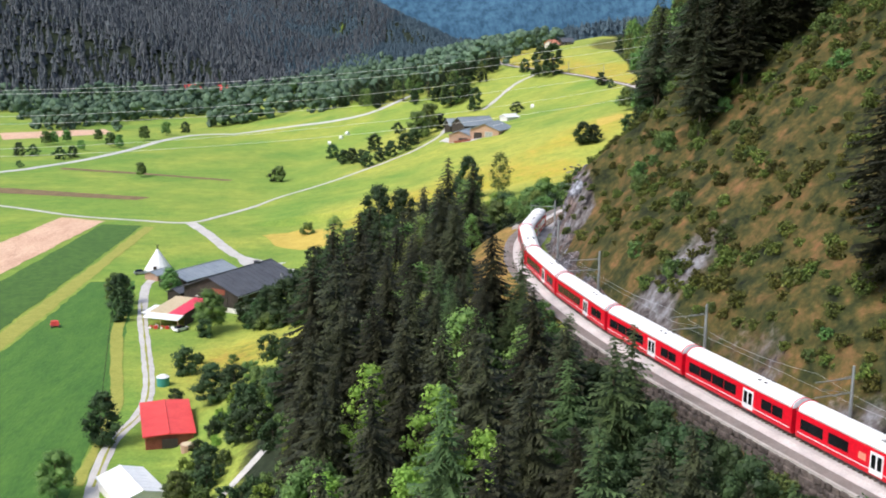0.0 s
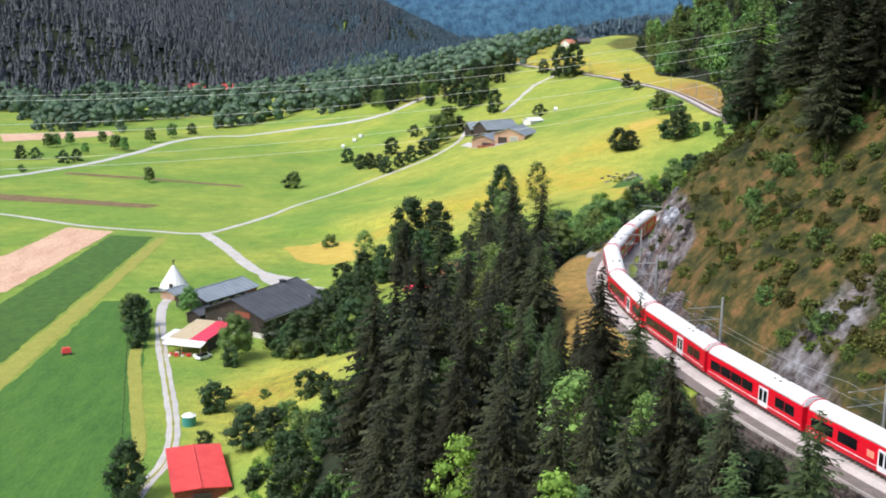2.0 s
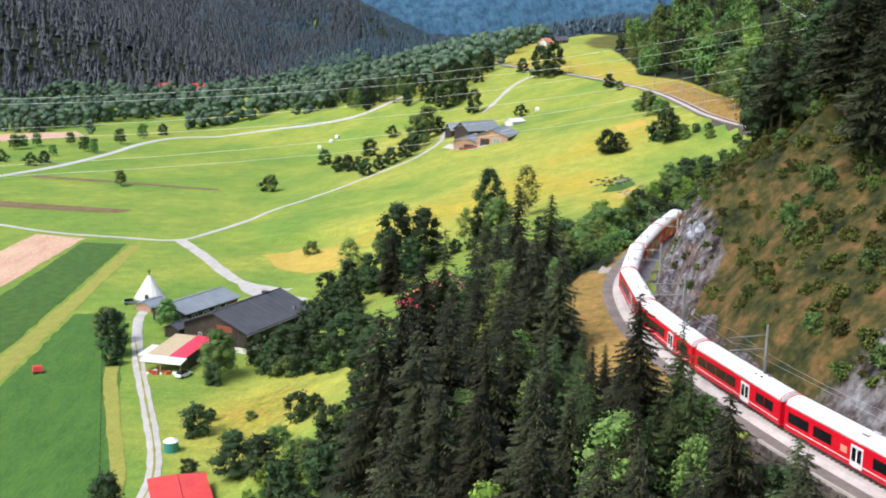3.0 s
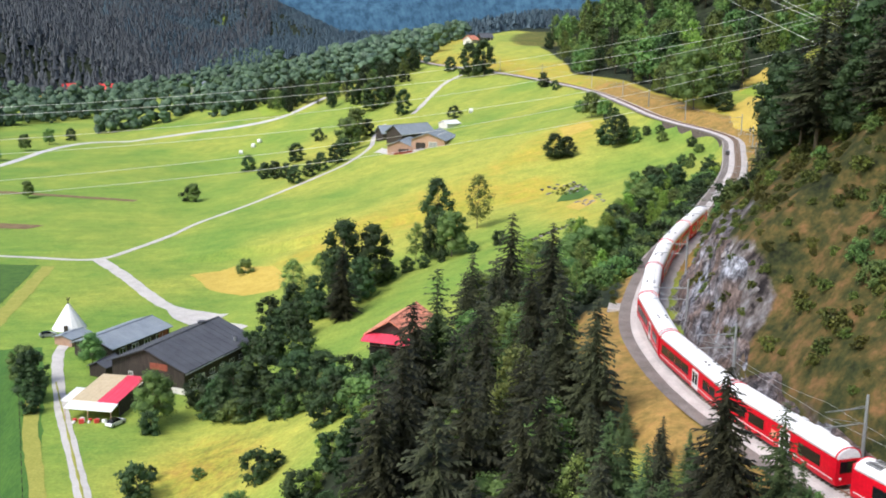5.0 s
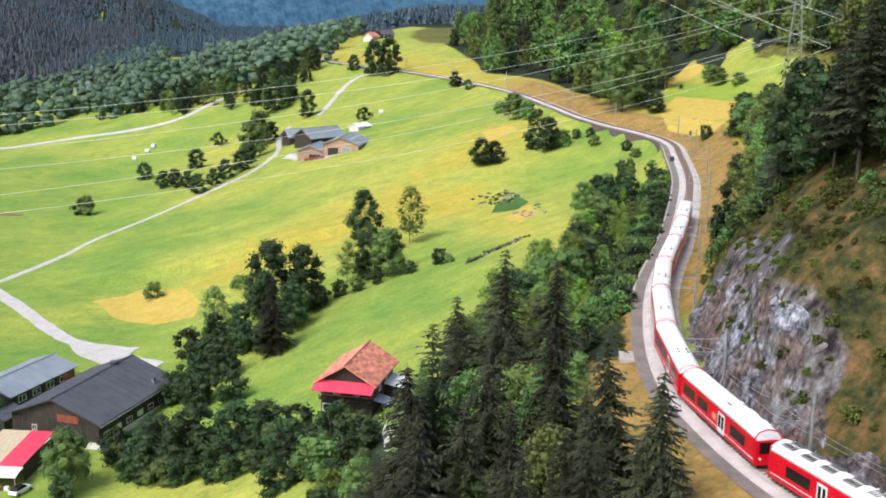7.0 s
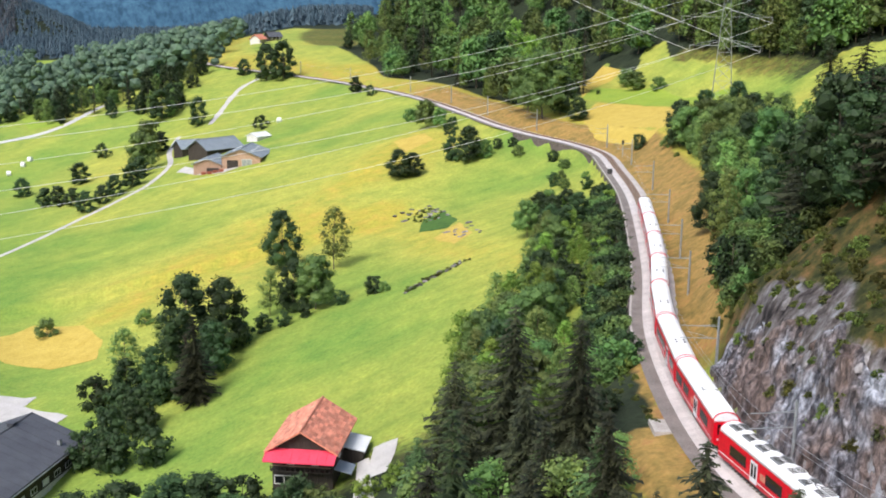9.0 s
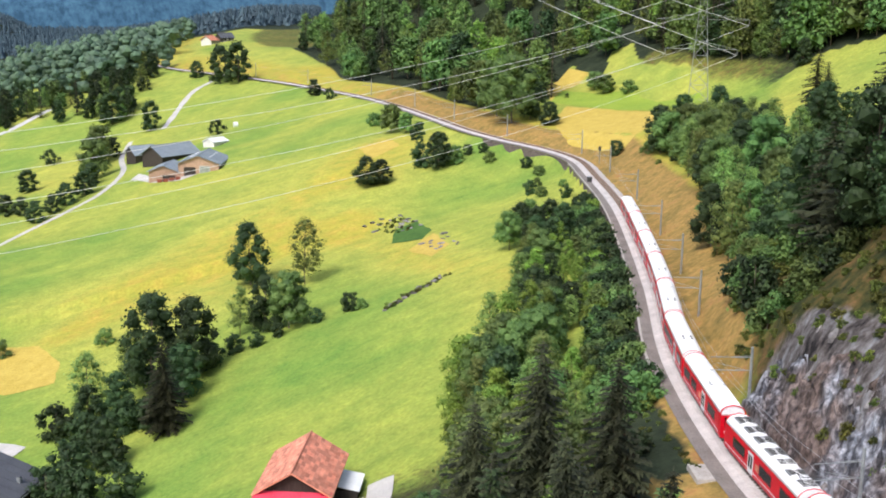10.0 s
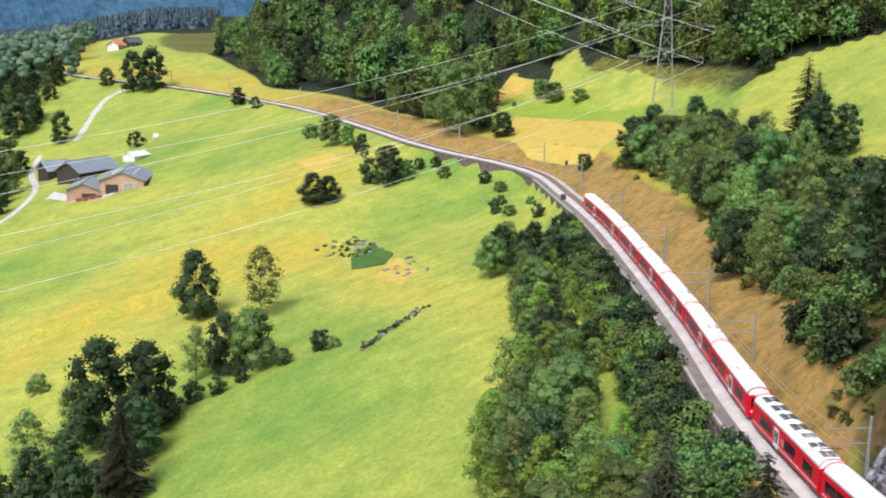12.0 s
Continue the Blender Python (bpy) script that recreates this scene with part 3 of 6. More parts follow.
def patch(name, corners, mat, label, lift=0.1, category="field", cell=3.0, fray=0.4):
    """A field inside a polygon, laid on the ground with a frayed rim."""
    pts = np.array(corners, float)
    rng = random.Random(int(abs(pts).sum()))
    rim = []
    for k in range(len(pts)):
        a, b = pts[k], pts[(k + 1) % len(pts)]
        n = max(2, int(np.linalg.norm(b - a) / cell))
        rim += [a + (b - a) * i / n + np.array((rng.uniform(-fray, fray), rng.uniform(-fray, fray))) for i in range(n)]
    bm = bmesh.new()
    f = bm.faces.new([bm.verts.new((p[0], p[1], 0)) for p in rim])
    bmesh.ops.triangulate(bm, faces=[f])
    for axis in (0, 1):
        lo, hi = pts[:, axis].min(), pts[:, axis].max()
        for at in np.arange(lo + cell, hi, cell):
            no = (1, 0, 0) if axis == 0 else (0, 1, 0)
            co = (at, 0, 0) if axis == 0 else (0, at, 0)
            bmesh.ops.bisect_plane(bm, geom=bm.verts[:] + bm.edges[:] + bm.faces[:], plane_co=co, plane_no=no)
    for v in bm.verts:
        v.co.z = ground(v.co.x, v.co.y) + lift
    bmesh.ops.recalc_face_normals(bm, faces=bm.faces[:])
    if sum(f.normal.z for f in bm.faces) < 0:
        bmesh.ops.reverse_faces(bm, faces=bm.faces[:])
    me = bpy.data.meshes.new(name)
    bm.to_mesh(me)
    bm.free()
    me.materials.append(mat)
    return tagged(new(name, me), label, category, kind="structure")


ribbon("valley_road", [(-300, 470), (-222, 553), (-209, 572), (-194, 602), (-182, 644), (-171, 700), (-150, 727), (-104, 724), (-51, 712), (-20, 740)], 4.8, M_ROAD, "pale grey asphalt valley road")
ribbon("farm_road", [(-260, 490), (-185, 459), (-148, 439), (-121, 431), (-99, 427), (-88, 444), (-70, 482), (-43, 516), (-26, 532), (-12, 545), (-2, 570), (2, 612), (9, 640)], 2.3, M_PATH, "pale gravel farm road", wobble=0.12)
ribbon("barn_road", [(-98, 427), (-86, 404), (-74, 378), (-66, 365), (-52, 356)], 4.2, M_PATH, "pale gravel branch to the barns", 0.16, 0.1)
ribbon("farm_lane", [(-86, 340), (-89, 328), (-81.1, 292.5), (-72.3, 262.5), (-64.2, 234), (-61.8, 217.3), (-63, 203), (-60.3, 181.5), (-54, 158)], 2.7, M_PATH, "pale gravel lane with a grass strip", wobble=0.1)
ribbon("lane_grass", [(-85, 306), (-81.1, 292.5), (-72.3, 262.5), (-64.2, 234), (-61.8, 217.3), (-63, 203), (-60.3, 181.5)], 0.45, M_HAY, "worn grass strip along the middle of the lane", 0.17, 0.5)
ribbon("forest_path", [(-42, 152), (-34.4, 166), (-31, 171), (-27.2, 178), (-24, 188), (-21, 198), (-17.7, 204.5), (-13.5, 212), (-11, 228), (-9, 243), (-4, 262)], 2.2, M_PATH, "narrow gravel path through the wood", 0.16, 0.25)
ribbon("hill_track", [(24, 645), (29, 657), (46, 697), (58, 708)], 3.0, M_PATH, "dusty dirt track up the meadow", wobble=0.2)
patch("stubble_field", [(-156, 386), (-151, 435), (-132, 428), (-138, 339), (-150, 330), (-175, 370)], M_TAN_SOIL, "bare tan stubble field")
patch("crop_field", [(-134, 328), (-131, 421), (-115, 420), (-114, 275), (-125, 250), (-150, 280)], M_CROP, "dark green crop field")
patch("valley_meadow", [(-107, 330), (-94, 332), (-86.5, 302), (-80, 270), (-74.5, 243), (-67.5, 226), (-67.5, 205), (-63.5, 178), (-59, 150), (-120, 130), (-109, 220), (-106, 270)], M_LUSH, "deep green mown meadow on the valley floor", 0.06)
patch("hay_strip", [(-113, 275), (-113.5, 418), (-109.5, 418), (-107, 255), (-110, 235), (-116, 240)], M_HAY, "mown yellowish strip between fields")
patch("hay_margin", [(-90, 300), (-85.1, 276.2), (-77.5, 250), (-69.7, 223.7), (-66.5, 203), (-64.5, 182), (-62.3, 182), (-65, 205), (-66.6, 222.8), (-74.5, 250), (-82, 277), (-87, 300)], M_HAY, "mown margin beside the lane", fray=0.2)
patch("tan_strip", [(-286.7, 719), (-227, 748), (-214, 722), (-271, 684)], M_TAN_SOIL, "tan fallow strip beyond the valley road", 0.15)
patch("river_field", [(-261, 1028), (-240, 1038), (-222, 978), (-240, 966)], M_DRY, "yellow field beside the river trees", 0.2)
patch("river_field", [(-64, 777), (-42, 761), (-41, 716), (-58, 727)], M_FIELD, "bright green field below the ridge", 0.2)
patch("far_clearing", [(-205, 1679), (-172, 1948), (-168, 1830), (-194, 1624)], M_FIELD, "pale green clearing in the far forest", 3.0, cell=20)
patch("far_clearing", [(-69, 1485), (-28, 1374), (-28, 1000), (-58, 1205)], M_FIELD, "green clearing behind the river trees", 1.0, cell=20)
patch("brown_strip", [(-230, 503), (-204, 506), (-128, 484), (-133, 477), (-198, 491), (-230, 493)], M_BROWN_SOIL, "narrow ploughed brown strip")
patch("furrow", [(-196, 571), (-150, 556), (-102, 537), (-103, 533), (-150, 551), (-196, 565)], M_BROWN_SOIL, "dark drainage furrow in the meadow")
patch("dry_patch", [(-66, 404), (-52, 412), (-40, 400), (-36, 384), (-38, 372), (-48, 374), (-58, 385)], M_DRY, "dry yellow patch of grass")
patch("dry_patch", [(46, 380), (56, 388), (54, 372), (47, 366)], M_DRY, "dry orange patch of grass")
patch("dry_patch", [(66, 470), (78, 476), (80, 490), (68, 490)], M_DRY, "dry orange patch of grass")
patch("wet_patch", [(46, 392), (52, 406), (59, 408), (57, 392), (52, 386)], M_CROP, "dark lush grass in a wet hollow")
patch("hill_field", [(113, 392), (113, 424), (122, 452), (137, 470), (143, 450), (146, 428), (138, 411)], M_DRY, "yellow hay field above the railway")
patch("hill_field", [(138, 484), (150, 512), (166, 524), (166, 506), (152, 500)], M_DRY, "yellow dry crest of the hill meadow")
patch("hill_field", [(139, 470), (137, 483), (150, 500), (160, 470), (158, 446), (168, 436), (160, 424), (147, 430), (143, 452)], M_FIELD, "bright green hill meadow")


# ---- railway ----
def make_railway():
    s0, s1 = 4.0, 905.0

    def strip(name, profile, mat, label, lo=s0, hi=s1, category="track"):
        """profile: (left, up) from one side to the other."""
        g = Geo()
        ss = np.arange(lo, hi, 2.0)
        n = len(profile)
        for s in ss:
            g.v.extend([tuple(beside(s, *q)) for q in profile])
        for k in range(len(ss) - 1):
            g.f.extend([(n * k + i, n * k + i + 1, n * k + n + i + 1, n * k + n + i) for i in range(n - 1)])
        return piece(name, g, mat, label, category)
    strip("ballast", [(-3.4, -0.55), (-2.2, -0.2), (-1.6, -0.02), (1.6, -0.02), (2.1, -0.2), (2.6, -0.3)][::-1], M_BALLAST, "reddish grey crushed stone track bed")
    strip("lineside_path", [(4.05, -0.3), (3.4, -0.24), (2.45, -0.26)], M_PATH_GREY, "grey gravel walkway beside the track", 60)
    strip("drain_margin", [(-3.2, -0.5), (-4.4, -0.3)], M_PATH, "pale gravel margin uphill of the track", 330)
    rail = [(-0.035, 0.0), (-0.035, 0.14), (0.035, 0.14), (0.035, 0.0)]
    for off in (-0.5, 0.5):
        strip("rail", [(off - a, b) for a, b in rail], M_RAIL, "rusty steel rail of the metre-gauge line", category="rail")
    g = Geo()
    for s in np.arange(s0, s1, 0.65):
        p, a = on_track(s)
        g.box(-0.12, -0.9, -0.03, 0.12, 0.9, 0.05, Matrix.Translation(p) @ Matrix.Rotation(a, 4, "Z"))
    piece("sleepers", g, M_SLEEPER, "row of brown sleepers in the ballast", "sleepers", "stuff")
    # kerb stones on the wall's crown, and the wall's face
    strip("wall_core", [(4.1, -0.4), (4.55, -4.3)], M_STONE, "rubble retaining wall below the railway", float(np.interp(238, LINE[:400, 1], ARC[:400])), 520, "wall")
    for lo, hi in ((0, 141), (240, 400)):
        strip("coping", [(4.3, -0.6), (4.3, -0.2), (4.0, -0.2), (4.0, -0.4)], M_CONCRETE, "worn pale coping on the retaining wall", float(np.interp(lo, LINE[:400, 1], ARC[:400])), float(np.interp(hi, LINE[:400, 1], ARC[:400])), "coping")


M_PATH_GREY = surface("grey_walkway", (0.135, 0.115, 0.104), (0.26, 0.23, 0.21), 3.0, 0.95, relief=0.5, fine=0.2)
make_railway()


# ---- trees ----
def spruce_meshes(seed, height, width, mat, base=0.08, droop=0.35, density=1.0, ragged=0.25, lean=0.0):
    rng = random.Random(seed)
    trunk, crown = Geo(), Geo()
    trunk.beam((0, 0, -0.8), (0, 0, height * 0.5), height * 0.028, 7, height * 0.016)
    trunk.beam((0, 0, height * 0.5), (0, 0, height), height * 0.016, 6, 0.02)
    z, k = base * height, 0
    while z < height * 0.985:
        u = (z / height - base) / (1 - base)
        reach = width / 2 * (1 - u) ** 0.72 * (0.6 + 0.4 * min(1, u * 6)) + 0.12
        n = max(4, int((6 + 5 * (1 - u)) * density))
        turn = rng.random() * 6.28
        for i in range(n):
            if rng.random() < 0.07:
                continue
            a = turn + 6.283 * i / n + rng.uniform(-0.3, 0.3)
            r = reach * (1 - ragged * rng.random() * 1.6) * (1.2 if rng.random() < 0.1 else 1)
            out = Vector((math.cos(a), math.sin(a), 0))
            side = Vector((-math.sin(a), math.cos(a), 0))
            dz = -droop * r * rng.uniform(0.5, 1.2)
            start = Vector((0, 0, z + rng.uniform(-0.15, 0.15)))
            segs = 3 if r > 1.2 else 2
            pts = []
            for q in range(segs + 1):
                t = q / segs
                pts.append(start + out * r * t + Vector((0, 0, dz * (t ** 1.2) + 0.22 * r * max(0, t - 0.65))))
            w = 0.10 * r + 0.08
            for q in range(segs):
                t0, t1 = 1 - q / segs * 0.8, 1 - (q + 1) / segs * 0.95
                crown.face(pts[q] + side * w * t0, pts[q] - side * w * t0, pts[q + 1] - side * w * t1, pts[q + 1] + side * w * t1)
            twigs = max(2, int(r * 2.1))
            for q in range(twigs):
                t = (q + 0.6 + rng.uniform(-0.3, 0.3)) / twigs
                seg = min(segs - 1, int(t * segs))
                p = pts[seg].lerp(pts[seg + 1], t * segs - seg)
                for sgn in (-1, 1):
                    ln = (0.3 + 0.42 * r * (1 - t * 0.75)) * rng.uniform(0.6, 1.15)
                    tip = p + side * sgn * ln * 0.8 + out * ln * 0.55 + Vector((0, 0, -ln * rng.uniform(0.15, 0.5)))
                    b = out * (0.11 + 0.05 * r)
                    crown.face(p - b, p + b, tip)
        z += height * 0.03 * (1.15 - 0.45 * u) / density ** 0.5
        k += 1
    return trunk.mesh("trunk", M_BARK), crown.mesh("crown", mat)


ICO = []
_p = (1 + 5 ** 0.5) / 2
for _a in (-1, 1):
    for _b in (-_p, _p):
        ICO += [Vector((0, _a, _b)).normalized(), Vector((_a, _b, 0)).normalized(), Vector((_b, 0, _a)).normalized()]
ICO_FACES = [(a, b, c) for a in range(12) for b in range(a + 1, 12) for c in range(b + 1, 12)
             if all((ICO[p] - ICO[q]).length < 1.2 for p, q in ((a, b), (b, c), (a, c)))]


def leafy_meshes(seed, height, width, mat, lobes=16, leaves=2200, leaf=0.4, low=0.2, trunk_width=0.32, slim=0.5, gaps=0.78, lump=1.0):
    """Trunk and crown: many leaves on uneven clumps that fill a rounded outline."""
    rng = random.Random(seed)
    trunk, crown = Geo(), Geo()
    top = Vector((rng.uniform(-0.4, 0.4), rng.uniform(-0.4, 0.4), height * 0.85))
    knee = Vector((rng.uniform(-0.3, 0.3), rng.uniform(-0.3, 0.3), height * 0.35))
    trunk.beam((0, 0, -0.8), knee, trunk_width, 7, trunk_width * 0.7)
    trunk.beam(knee, top, trunk_width * 0.7, 6, 0.05)
    blobs = []
    for k in range(lobes):
        v = (k + rng.random()) / lobes
        u = low + (1 - low) * v
        span = width / 2 * math.sin(math.pi * (0.16 + 0.8 * v) ** 0.85) ** slim
        r = lump * width * rng.uniform(0.13, 0.21) * (1 - 0.3 * v)
        out = max(0.0, span - r * 0.7) * math.sqrt(rng.uniform(0.1, 1.0))
        a = k * 2.4 + rng.uniform(-0.9, 0.9)
        c = Vector((out * math.cos(a), out * math.sin(a), min(height - r * 0.8, max(low * height + r * 0.5, u * height))))
        blobs.append((c, r))
        if k % 3 == 0:
            trunk.beam(Vector((0, 0, 0)).lerp(top, min(0.95, max(0.2, u - 0.15))), c, trunk_width * 0.3, 4, 0.04)
        b = len(crown.v)
        crown.v.extend([tuple(c + Vector((q.x, q.y, q.z * 0.85)) * r * gaps * rng.uniform(0.7, 1.1)) for q in ICO])
        crown.f.extend([(b + x, b + y, b + z) for x, y, z in ICO_FACES])
    weights = [r * r for _, r in blobs]
    for c, r in rng.choices(blobs, weights, k=leaves):
        q = Vector((rng.gauss(0, 1), rng.gauss(0, 1), rng.gauss(0.15, 0.9))).normalized()
        n = (q + Vector((0, 0, 0.35)) + Vector((rng.gauss(0, 0.5), rng.gauss(0, 0.5), rng.gauss(0, 0.5)))).normalized()
        at = c + Vector((q.x, q.y, q.z * 0.9)) * r * (0.72 + 0.48 * rng.random() ** 1.3)
        t = n.orthogonal().normalized()
        t.rotate(Matrix.Rotation(rng.random() * 6.28, 3, n))
        b = n.cross(t)
        z = leaf * rng.uniform(0.6, 1.3)
        crown.face(at - t * z * 0.5, at - b * z * 0.36, at + t * z * 0.55, at + b * z * 0.38)
    return trunk.mesh("trunk", M_BARK), crown.mesh("crown", mat)


TREES = {}


def tree_kind(kind, meshes, label, category="tree"):
    TREES[kind] = (meshes, label, category)


def plant(kind, x, y, scale=1.0, turn=None, sink=0.15, z=None, tall=1.0, group=""):
    far = kind + "_far"
    meshes, label, category = TREES[far if y > 470 and far in TREES else kind]
    rng = random.Random(int(x * 131 + y * 977))
    name = {"tree": "spruce" if "spruce" in kind or "pine" in kind else "tree", "bush": "bush"}[category]
    m = Matrix.Translation((x, y, (ground(x, y) if z is None else z) - sink)) @ Matrix.Rotation(rng.random() * 6.28 if turn is None else turn, 4, "Z")
    m = m @ Matrix.Rotation(radians(rng.uniform(-2.5, 2.5)), 4, "X") @ Matrix.Diagonal((scale, scale, scale * tall, 1))
    ob = thing(name, label, category, m, group)
    for key, me in zip(("trunk", "crown"), meshes):
        o = new(key, me)
        o.parent = ob
    return ob


tree_kind("spruce_a", spruce_meshes(1, 18, 11.4, M_SPRUCE, 0.06, 0.45, 1.0), "tall dark green spruce with drooping branches")
tree_kind("spruce_b", spruce_meshes(2, 18, 9.4, M_SPRUCE, 0.12, 0.55, 1.0, 0.4), "slender dark spruce with ragged branches")
tree_kind("spruce_c", spruce_meshes(3, 18, 12.0, M_SPRUCE, 0.2, 0.3, 0.9, 0.5), "broad dark conifer with bare lower trunk")
tree_kind("pine_a", spruce_meshes(4, 17, 10.4, M_PINE, 0.15, 0.25, 0.9, 0.45), "paler blue-green conifer with open branches")
tree_kind("spruce_small", spruce_meshes(5, 9, 3.6, M_SPRUCE, 0.04, 0.35, 0.7), "young dark green spruce")
tree_kind("leafy_a", leafy_meshes(11, 12, 10.4, M_LEAF, 40, 3000, 0.42), "round green broadleaf tree")
tree_kind("leafy_b", leafy_meshes(12, 13, 9.6, M_LEAF_DARK, 42, 3000, 0.42, 0.06), "dense dark green broadleaf tree")
tree_kind("birch_a", leafy_meshes(13, 14, 8.4, M_LEAF_MID, 34, 2300, 0.36, 0.2, 0.24, 0.7, 0.5), "airy green birch with a thin trunk")
tree_kind("birch_light", leafy_meshes(14, 13, 7.4, M_LEAF_LIGHT, 36, 2600, 0.36, 0.12, 0.24, 0.7, 0.6), "bright yellow-green young birch")
tree_kind("bush_a", leafy_meshes(15, 3.6, 5.2, M_LEAF, 18, 800, 0.34, 0.0, 0.14), "leafy green bush on the slope", "bush")
tree_kind("bush_dark", leafy_meshes(16, 4.4, 5.4, M_LEAF_DARK, 20, 900, 0.36, 0.0, 0.14), "dense dark green bush", "bush")
tree_kind("bush_scrub", leafy_meshes(17, 1.9, 3.8, M_SCRUB, 11, 230, 0.36, 0.0, 0.1), "low yellow-green hillside shrub", "bush")
tree_kind("bush_light", leafy_meshes(18, 3.0, 4.2, M_LEAF_LIGHT, 14, 560, 0.32, 0.0, 0.1), "light green leafy bush", "bush")


for far_kind, far_mesh in (("spruce_a", spruce_meshes(41, 18, 8.0, M_SPRUCE, 0.05, 0.4, 0.45, 0.3)), ("spruce_b", spruce_meshes(42, 18, 6.6, M_SPRUCE, 0.05, 0.5, 0.45, 0.3)),
                           ("leafy_a", leafy_meshes(43, 12, 10.4, M_LEAF, 28, 900, 0.62, lump=1.25)), ("leafy_b", leafy_meshes(44, 13, 9.6, M_LEAF_DARK, 28, 900, 0.62, 0.04, lump=1.3)),
                           ("birch_a", leafy_meshes(45, 14, 8.6, M_LEAF_MID, 24, 800, 0.6, 0.16, 0.24, 0.8, 0.6, 1.2)),
                           ("birch_light", leafy_meshes(47, 13, 8.2, M_LEAF_LIGHT, 24, 800, 0.6, 0.1, 0.24, 0.8, 0.6, 1.2)),
                           ("bush_dark", leafy_meshes(46, 4.4, 5.4, M_LEAF_DARK, 14, 300, 0.5, 0.0, 0.14))):
    tree_kind(far_kind + "_far", far_mesh, TREES[far_kind][1], TREES[far_kind][2])


class Grove:
    """Many plants joined into one mesh."""

    def __init__(self):
        self.v, self.f, self.m, self.tone, self.mats, self.count = [], [], [], [], [], 0
        self.rng = random.Random(8)

    def add(self, meshes, matrix):
        tone = self.rng.random()
        for me in meshes:
            if me.materials[0] not in self.mats:
                self.mats.append(me.materials[0])
            co = np.empty(len(me.vertices) * 3)
            me.vertices.foreach_get("co", co)
            w = np.array(matrix)
            self.v.append(co.reshape(-1, 3) @ w[:3, :3].T + w[:3, 3])
            size = np.empty(len(me.polygons), int)
            me.polygons.foreach_get("loop_total", size)
            loops = np.empty(len(me.loops), int)
            me.loops.foreach_get("vertex_index", loops)
            self.f.append((loops + self.count, size))
            self.m.append(np.full(len(size), self.mats.index(me.materials[0])))
            self.tone.append(np.full(len(me.vertices), tone))
            self.count += len(me.vertices)

    def make(self, name, label, category):
        me = bpy.data.meshes.new(name)
        v = np.vstack(self.v)
        loops, size = np.concatenate([a for a, _ in self.f]), np.concatenate([b for _, b in self.f])
        me.vertices.add(len(v))
        me.vertices.foreach_set("co", v.ravel())
        me.loops.add(len(loops))
        me.loops.foreach_set("vertex_index", loops)
        me.polygons.add(len(size))
        me.polygons.foreach_set("loop_start", np.concatenate([[0], np.cumsum(size)[:-1]]))
        me.polygons.foreach_set("loop_total", size)
        me.polygons.foreach_set("material_index", np.concatenate(self.m))
        for m in self.mats:
            me.materials.append(m)
        layer = me.attributes.new("tree_tone", "FLOAT", "POINT")
        layer.data.foreach_set("value", np.concatenate(self.tone).astype(np.float32))
        me.update(calc_edges=True)
        tagged(new(name, me), label, category, kind="stuff")


def scatter(seed, n, area, kinds, spread=3.0, lo=0.75, hi=1.25, group="", joined=None, tops=None):
    """Plants up to n of kinds where area(d, yt, x, y) is true, spread metres apart."""
    rng, placed, tries = random.Random(seed), [], 0
    x0, x1, y0, y1, test = area
    while len(placed) < n and tries < n * 60:
        tries += 1
        x, y = rng.uniform(x0, x1), rng.uniform(y0, y1)
        if any((x - a) ** 2 + (y - b) ** 2 < spread * spread for a, b in placed):
            continue
        d, zt, yt = track_side(x, y)
        if not test(d[0], yt[0], x, y):
            continue
        placed.append((x, y))
        kind, size, tall = rng.choice(kinds), rng.uniform(lo, hi), rng.uniform(0.88, 1.15)
        if tops:
            high = TREES[kind][0][1]
            size = min(size, (tops(d[0], yt[0]) + rng.uniform(-2, 1.5) - ground(x, y)) / max(v.co.z for v in high.vertices) / tall)
            if size < 0.3:
                continue
        if joined is None:
            plant(kind, x, y, size, tall=tall, group=group)
        else:
            far = kind + "_far"
            meshes = TREES[far if y > 372 and far in TREES else kind][0]
            joined.add(meshes, Matrix.Translation((x, y, ground(x, y) - 0.2)) @ Matrix.Rotation(rng.random() * 6.28, 4, "Z") @ Matrix.Diagonal((size, size, size * tall, 1)))


# single trees, placed one by one: kind, x, y, size
CODE = {"S": "spruce_a", "D": "leafy_b", "L": "leafy_a", "B": "birch_a", "Y": "birch_light", "b": "bush_a", "d": "bush_dark", "l": "bush_light", "P": "pine_a"}


def plant_all(rows, group):
    for code, x, y, size in rows:
        if code in "db" and size > 1.7:
            code, size = "D" if code == "d" else "L", size * (4.4 / 13 if code == "d" else 3.6 / 12)
            plant(CODE[code], x, y, size * 1.3, tall=0.72, group=group)
            continue
        plant(CODE[code], x, y, size, group=group)


plant_all([('D', 10, 395, 1.25), ('B', 20, 380, 1.16), ('B', 0, 359, 0.81), ('D', 5, 356, 0.96), ('L', 9, 352, 1.05), ('d', 21, 347, 0.95), ('d', 14, 348, 0.75), ('b', 23, 345, 0.67),
           ('D', -20, 347, 1.55), ('D', -12, 345, 1.3), ('S', -21, 324, 1.0), ('B', -33, 341, 1.1), ('D', -28, 338, 0.8), ('D', -16, 335, 0.9), ('d', -22, 328, 1.6), ('d', -8, 347, 1.14), ('d', -3, 349, 0.97), ('d', 1, 348, 0.78), ('d', 6, 349, 0.74),
           ('b', -26, 385, 1.1), ('d', -16, 340, 1.3), ('d', -24, 332, 1.2), ('B', -24, 352, 0.9)], "trees along the meadow edge")
